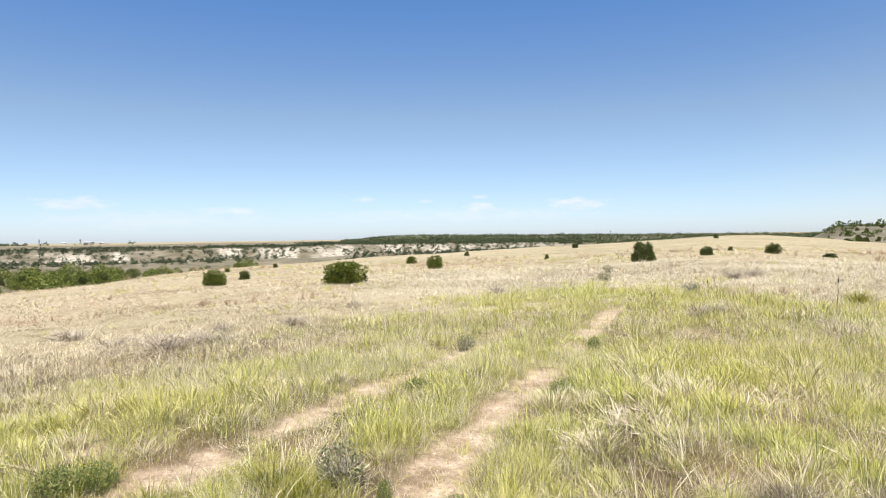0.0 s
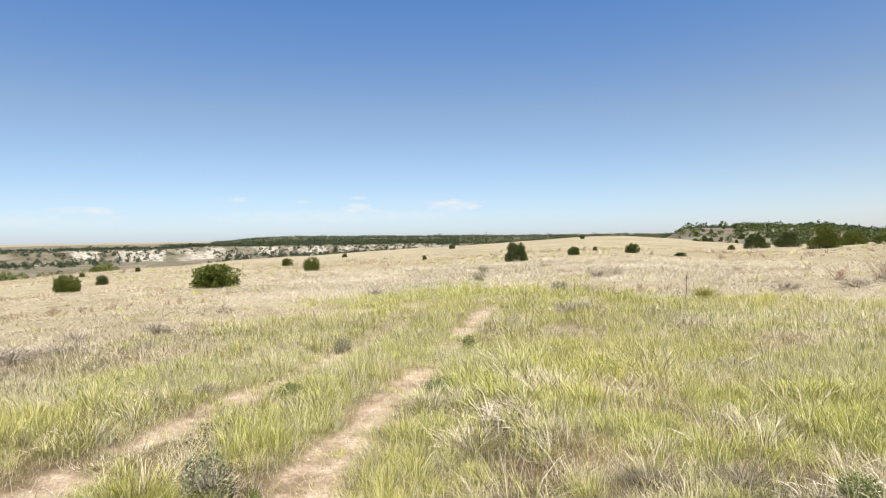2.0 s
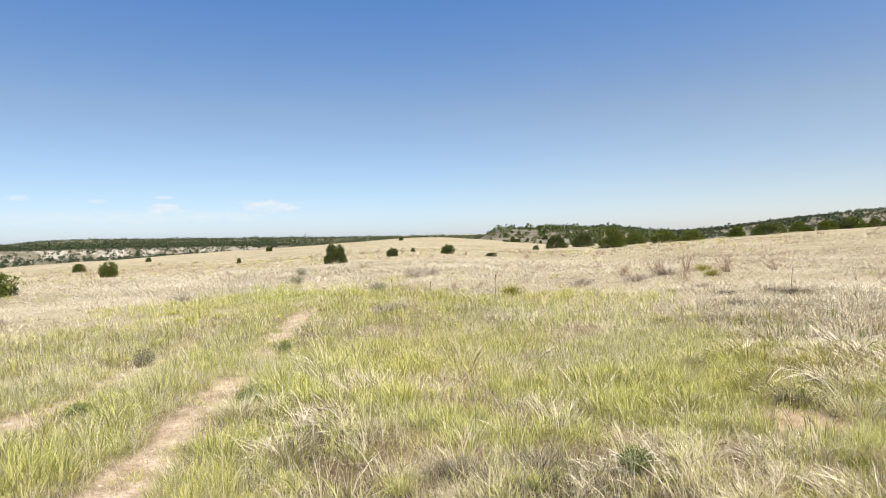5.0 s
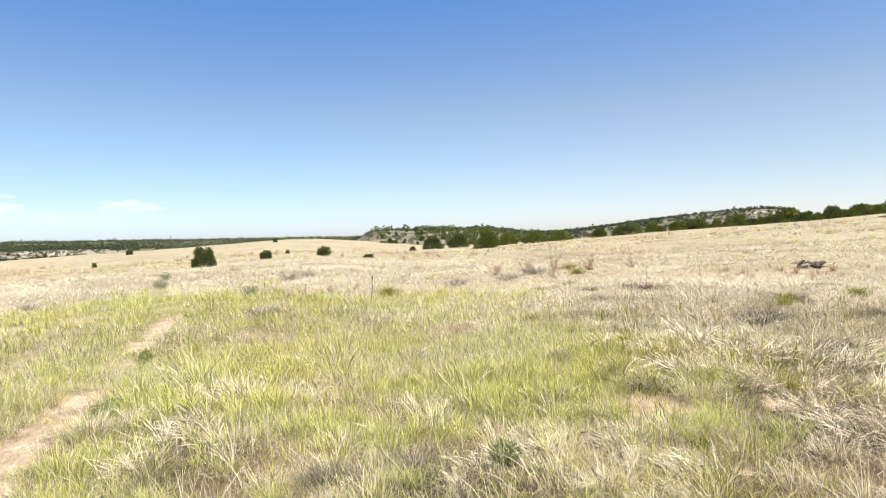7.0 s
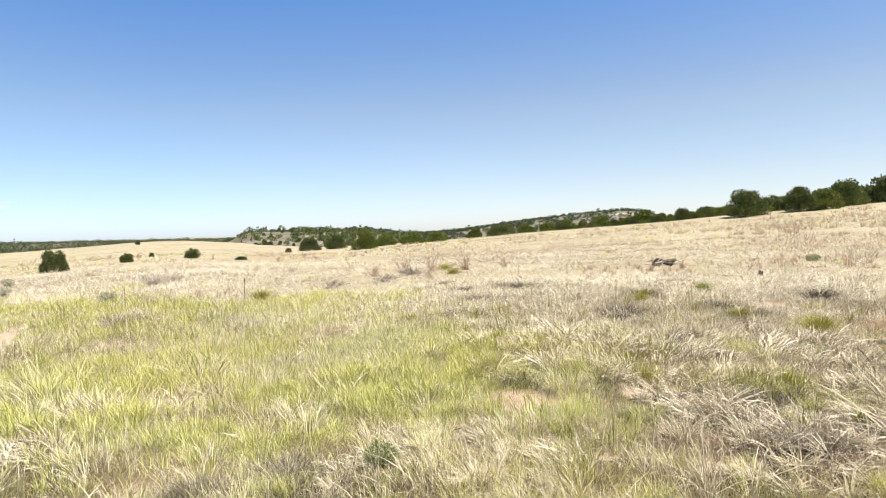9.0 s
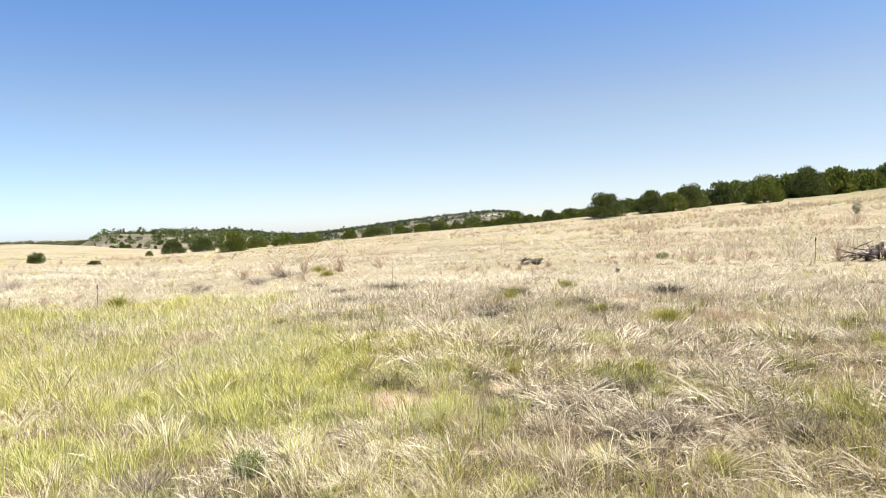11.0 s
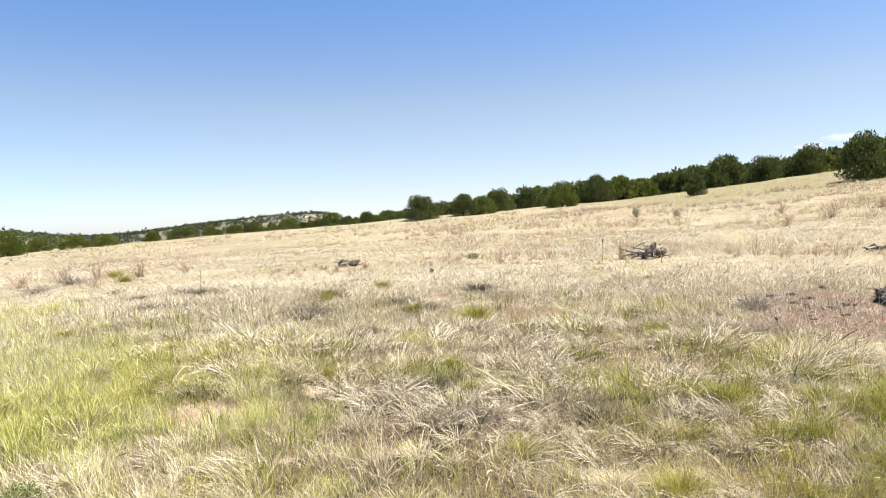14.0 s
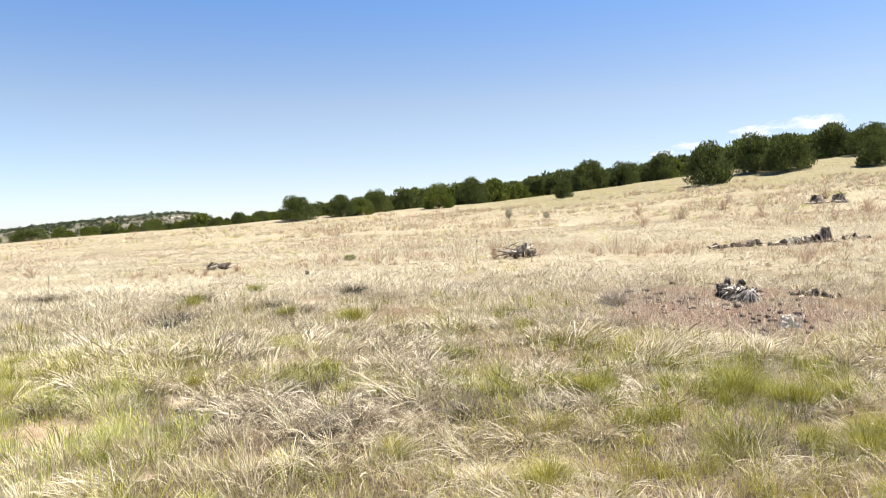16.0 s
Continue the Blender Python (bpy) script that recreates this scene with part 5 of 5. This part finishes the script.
for i, (x, y, w, h) in enumerate([(-4.83, 11.4, 1.1, 0.34), (-4.2, 11.9, 0.8, 0.3), (-3.16, 13.9, 0.65, 0.28), (4.71, 12.05, 0.6, 0.3), (5.1, 12.2, 0.5, 0.24), (-4.53, 13.5, 0.6, 0.24), (-1.24, 7.6, 0.36, 0.22),
                                  (10.6, -1.8, 0.55, 0.3), (15.0, 15.0, 0.9, 0.35), (13.5, 14.6, 0.8, 0.3), (12.2, 15.5, 0.8, 0.3), (9.3, 21, 0.8, 0.4), (10.4, 22, 0.7, 0.35), (-6.3, 12.6, 0.8, 0.25), (-8.1, 14.2, 0.9, 0.3), (-2.3, 17.1, 0.45, 0.2), (1.6, 19.3, 0.5, 0.25)]):
    stand(SILVER_SHRUB[i % 2], x, y, w, h, "dead silver-grey shrub of bare twigs in grass", "dead shrub", "dead shrubs in the grass")
for i, (x, y, w, h) in enumerate([(15.35, 15.7, 0.8, 0.6), (16.0, 15.1, 0.8, 0.66), (14.6, 16.4, 0.8, 0.5), (16.4, 13.9, 0.9, 0.6), (17.6, 13.2, 0.8, 0.5), (14.0, 13.2, 0.6, 0.4), (18.6, 0.1, 0.5, 0.75), (33.6, 8.3, 0.8, 0.7),
                                  (30, -6.5, 1.0, 0.7), (33, -9, 1.1, 0.8), (36, -12, 1.2, 0.8), (31, -12, 1.0, 0.7), (38, -8, 1.0, 0.8), (41, -14, 1.2, 0.8), (29, -15.5, 1.0, 0.75), (26.5, -13, 0.8, 0.6), (36.2, -17.3, 1.0, 0.9), (20.5, 38, 0.6, 0.4), (23.4, 35.2, 0.8, 0.5)]):
    stand(RUST_SHRUB[i % 2], x, y, w, h, "thin russet dry shrub with upright bare stems", "dry shrub", "russet shrubs on the slope")
for i, (x, y, w, h, sage) in enumerate([(0.35, 10.4, 0.32, 0.26, 1), (2.2, 9.7, 0.2, 0.2, 0), (-0.7, 4.5, 0.36, 0.33, 1), (-2.75, 4.75, 0.36, 0.24, 0), (-2.5, 4.8, 0.3, 0.22, 0), (-0.31, 7.5, 0.3, 0.13, 0), (1.18, 6.85, 0.26, 0.16, 0), (1.35, 7.1, 0.24, 0.14, 0),
                                        (3.0, 3.33, 0.22, 0.18, 0), (5.76, 23.5, 0.5, 0.35, 1), (7.3, 29, 0.5, 0.4, 1), (6.6, 17.5, 0.5, 0.3, 1), (20.3, 4.63, 0.4, 0.22, 0), (-0.38, 4.15, 0.1, 0.2, 0), (0.05, 4.05, 0.14, 0.14, 0), (44.5, -0.8, 0.5, 0.8, 1), (43.0, -3.2, 0.5, 0.4, 1)]):
    stand((SAGE_BUSH if sage else WEED_BUSH)[i % 2], x, y, w, h, "grey-green leafy weed growing beside the track" if sage else "dark green leafy weed growing in prairie grass", "weed", "weeds in the grass")

GREEN_AT = [(5.9, -0.7, 0.27), (7.05, -1.22, 0.26), (6.68, -1.62, 0.26), (5.85, -1.95, 0.34), (6.2, -2.1, 0.3), (5.6, -2.25, 0.32), (5.1, -0.93, 0.26), (3.95, -0.25, 0.24), (8.95, -0.32, 0.26), (6.1, -2.85, 0.3), (6.2, -0.95, 0.24), (10.0, 3.3, 0.24), (4.6, -1.5, 0.26), (8.4, 1.2, 0.2), (7.1, 3.1, 0.2), (7.4, 0.6, 0.22), (5.9, 1.4, 0.2), (4.4, 0.7, 0.22),
            (9.08, 14.4, 0.5), (10.98, 5.25, 0.26), (13.16, 5.02, 0.26), (11.72, 4.08, 0.18), (9.46, 2.12, 0.34), (13.1, 4.95, 0.27), (11.5, 5.46, 0.24), (8.49, -0.31, 0.2), (5.91, -0.74, 0.26), (6.04, -1.47, 0.22), (5.63, -1.83, 0.3), (5.9, -2.1, 0.3), (5.5, -2.4, 0.28),
            (6.07, 2.93, 0.24), (9.64, 2.23, 0.3), (5.2, -1.2, 0.24), (4.7, -2.6, 0.3), (16.5, 14.9, 0.4), (15.2, 13.4, 0.36), (36.6, -18.2, 0.5), (-1.9, 4.3, 0.3), (-0.9, 4.4, 0.28), (-1.2, 4.6, 0.32), (-0.95, 4.2, 0.3)]
for i, (x, y, h) in enumerate(GREEN_AT):
    stand(GREEN_TUFT[i % 3], x, y, h * 1.15, h * 0.82, "fresh green bunchgrass with a grey dead skirt", "grass tuft", "bunchgrass tufts")


def spread_tufts(protos, n, r0, r1, share, size, label, group):
    x, y = scatter(n * 6, r0, r1, power=0)
    ok = (rng.uniform(0, 1, len(x)) < share(x, y)) & (worn(x, y) < 0.4)
    for i, (px, py) in enumerate(zip(x[ok][:n], y[ok][:n])):
        s = size * rng.lognormal(0, 0.28)
        stand(protos[i % len(protos)], float(px), float(py), s * 1.25, s, label, "grass tuft", group)


def share_lush(x, y):
    return share_green(x, y) * ramp(np.degrees(np.arctan2(x, y)), 40, 65)


def share_corner(x, y):
    return 0.6 * ramp(np.degrees(np.arctan2(x, y)), 88, 105)


spread_tufts(PALE_TUFT, 150, 3.4, 20, share_green, 0.15, "pale yellow-green bunchgrass tuft in the meadow", "bunchgrass tufts")
spread_tufts(GREEN_TUFT, 60, 3.6, 12, share_lush, 0.15, "yellow-green bunchgrass tuft in the meadow", "bunchgrass tufts")
spread_tufts(GREEN_TUFT, 30, 3.8, 7.5, share_corner, 0.15, "yellow-green bunchgrass tuft in the meadow", "bunchgrass tufts")
spread_tufts(STRAW_TUFT, 120, 3.4, 30, share_straw, 0.17, "straw-coloured dry bunchgrass tuft", "bunchgrass tufts")
spread_tufts(GREY_TUFT, 120, 3.4, 22, share_grey, 0.16, "grey dead bunchgrass flattened into a mat", "bunchgrass tufts")


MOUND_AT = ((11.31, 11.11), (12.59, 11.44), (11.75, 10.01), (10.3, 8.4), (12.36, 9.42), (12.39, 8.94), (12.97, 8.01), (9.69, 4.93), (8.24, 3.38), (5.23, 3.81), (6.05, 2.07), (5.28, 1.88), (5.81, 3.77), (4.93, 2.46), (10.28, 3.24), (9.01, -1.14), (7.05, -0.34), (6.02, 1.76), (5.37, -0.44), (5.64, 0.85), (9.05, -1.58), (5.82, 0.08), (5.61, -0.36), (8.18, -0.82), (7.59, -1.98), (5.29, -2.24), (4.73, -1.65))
# flattened dark mounds of dead grass, some in place of shaded hollows, and dry stalks standing in the meadow
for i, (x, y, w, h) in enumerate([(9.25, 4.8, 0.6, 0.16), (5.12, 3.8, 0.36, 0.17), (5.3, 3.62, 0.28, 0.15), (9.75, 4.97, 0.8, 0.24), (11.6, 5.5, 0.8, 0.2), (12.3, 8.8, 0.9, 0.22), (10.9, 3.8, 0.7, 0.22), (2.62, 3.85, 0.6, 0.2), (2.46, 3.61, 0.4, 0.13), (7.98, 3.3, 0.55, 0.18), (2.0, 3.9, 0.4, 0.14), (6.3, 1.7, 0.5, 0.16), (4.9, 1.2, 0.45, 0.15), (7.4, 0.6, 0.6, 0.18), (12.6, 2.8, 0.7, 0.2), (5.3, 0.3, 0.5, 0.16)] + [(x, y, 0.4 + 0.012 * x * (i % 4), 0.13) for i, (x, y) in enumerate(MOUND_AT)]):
    stand(MOUND[i % 2], x, y, w * 0.62, h * 1.15, "flattened dark mound of old dead grass with painted-in shade", "grass mound", "mounds of dead grass")


def stalk_proto(seed):
    """A dry flower stalk one unit high: a thin crooked stem with a seed head."""
    thing = new("dry_stalk")
    v, q, c = tube(crooked(1.0, seed, (0, 0, -0.05), 0.4, 1.5, 0.06, 6), [0.013, 0.012, 0.011, 0.01, 0.009, 0.006], 5, 0.1, seed)
    part("stem", mesh_of("stem", v, [q, c], BARK), thing)
    top = v[-1]
    v, q, c = tube([top - np.array([0, 0, 0.12]), top - np.array([0, 0, 0.05]), top + np.array([0, 0, 0.03])], [0.016, 0.026, 0.008], 6, 0.2, seed)
    part("seed_head", mesh_of("seed_head", v, [q, c], DEADWOOD), thing)
    return thing


STALK = [proto(stalk_proto(191)), proto(stalk_proto(192))]
for i, (x, y, h) in enumerate([(8.16, 13.68, 0.68), (6.1, 15.2, 0.5), (7.0, 14.9, 0.42), (12.9, 9.3, 0.5), (18.1, 0.6, 0.7), (17.9, -0.9, 0.55)]):
    stand(STALK[i % 2], x, y, h, h, "thin dry brown flower stalk standing in grass", "dry stalk", "dry stalks")


# ---- stones on the bare ruts ----
def stone_mesh(seed):
    r2 = np.random.default_rng(seed)
    bm = bmesh.new()
    bmesh.ops.create_icosphere(bm, subdivisions=1, radius=0.5)
    for v in bm.verts:
        v.co = v.co * r2.uniform(0.75, 1.15)
        v.co.z *= 0.55
    me = bpy.data.meshes.new("pebble")
    bm.to_mesh(me)
    bm.free()
    me.materials.append(PEBBLE)
    return me


STONES = [stone_mesh(s) for s in range(5)]
made = 0
while made < 220:
    y = rng.uniform(3.8, 11)
    x = (rut_right(y) if rng.uniform() < 0.6 else rut_left(y)) + rng.normal(0, 0.2)
    if rng.uniform() < 0.2:
        x, y = 9.2 + rng.normal(0, 1.0), -3.0 + rng.normal(0, 0.8)
    s = 0.01 + 0.025 * rng.uniform() ** 3
    ob = new("pebble", STONES[made % 5])
    ob.matrix_world = pose(x, y, float(land(x, y) - 0.03 * worn(np.array([x]), np.array([y]))[0]) + s * 0.1, 0, 0, rng.uniform(0, 360)) @ Matrix.Diagonal((s, s * rng.uniform(0.7, 1.2), s, 1))
    tagged(ob, "small tan pebble lying on bare soil", "pebble", "pebbles on bare soil")
    made += 1

# ---- crumbled wood on the bare yard round the logs ----
CHIPS = []
for s in range(4):
    v, q, c = tube(crooked(1.0, 300 + s, (-0.5, 0, 0.12), 0.0, 0.0, 0.2, 5), [0.1, 0.22, 0.2, 0.24, 0.08], 7, 0.3, 300 + s)
    CHIPS.append(mesh_of("wood_chip", v, [q, c], BARK))
for i in range(130):
    x, y = 9.9 + rng.normal(0, 1.2), -3.5 + rng.normal(0, 0.95)
    s = 0.035 + 0.14 * rng.uniform() ** 2
    ob = new("wood_chip", CHIPS[i % 4])
    ob.matrix_world = pose(x, y, float(land(x, y)), 0, 0, rng.uniform(0, 360)) @ Matrix.Diagonal((s, s, s, 1))
    tagged(ob, "dark crumbled chip of rotten juniper wood on soil", "wood chip", "wood chips round the logs")

for thing in PROTOS:
    for ob in (*thing.children_recursive, thing):
        bpy.data.objects.remove(ob)
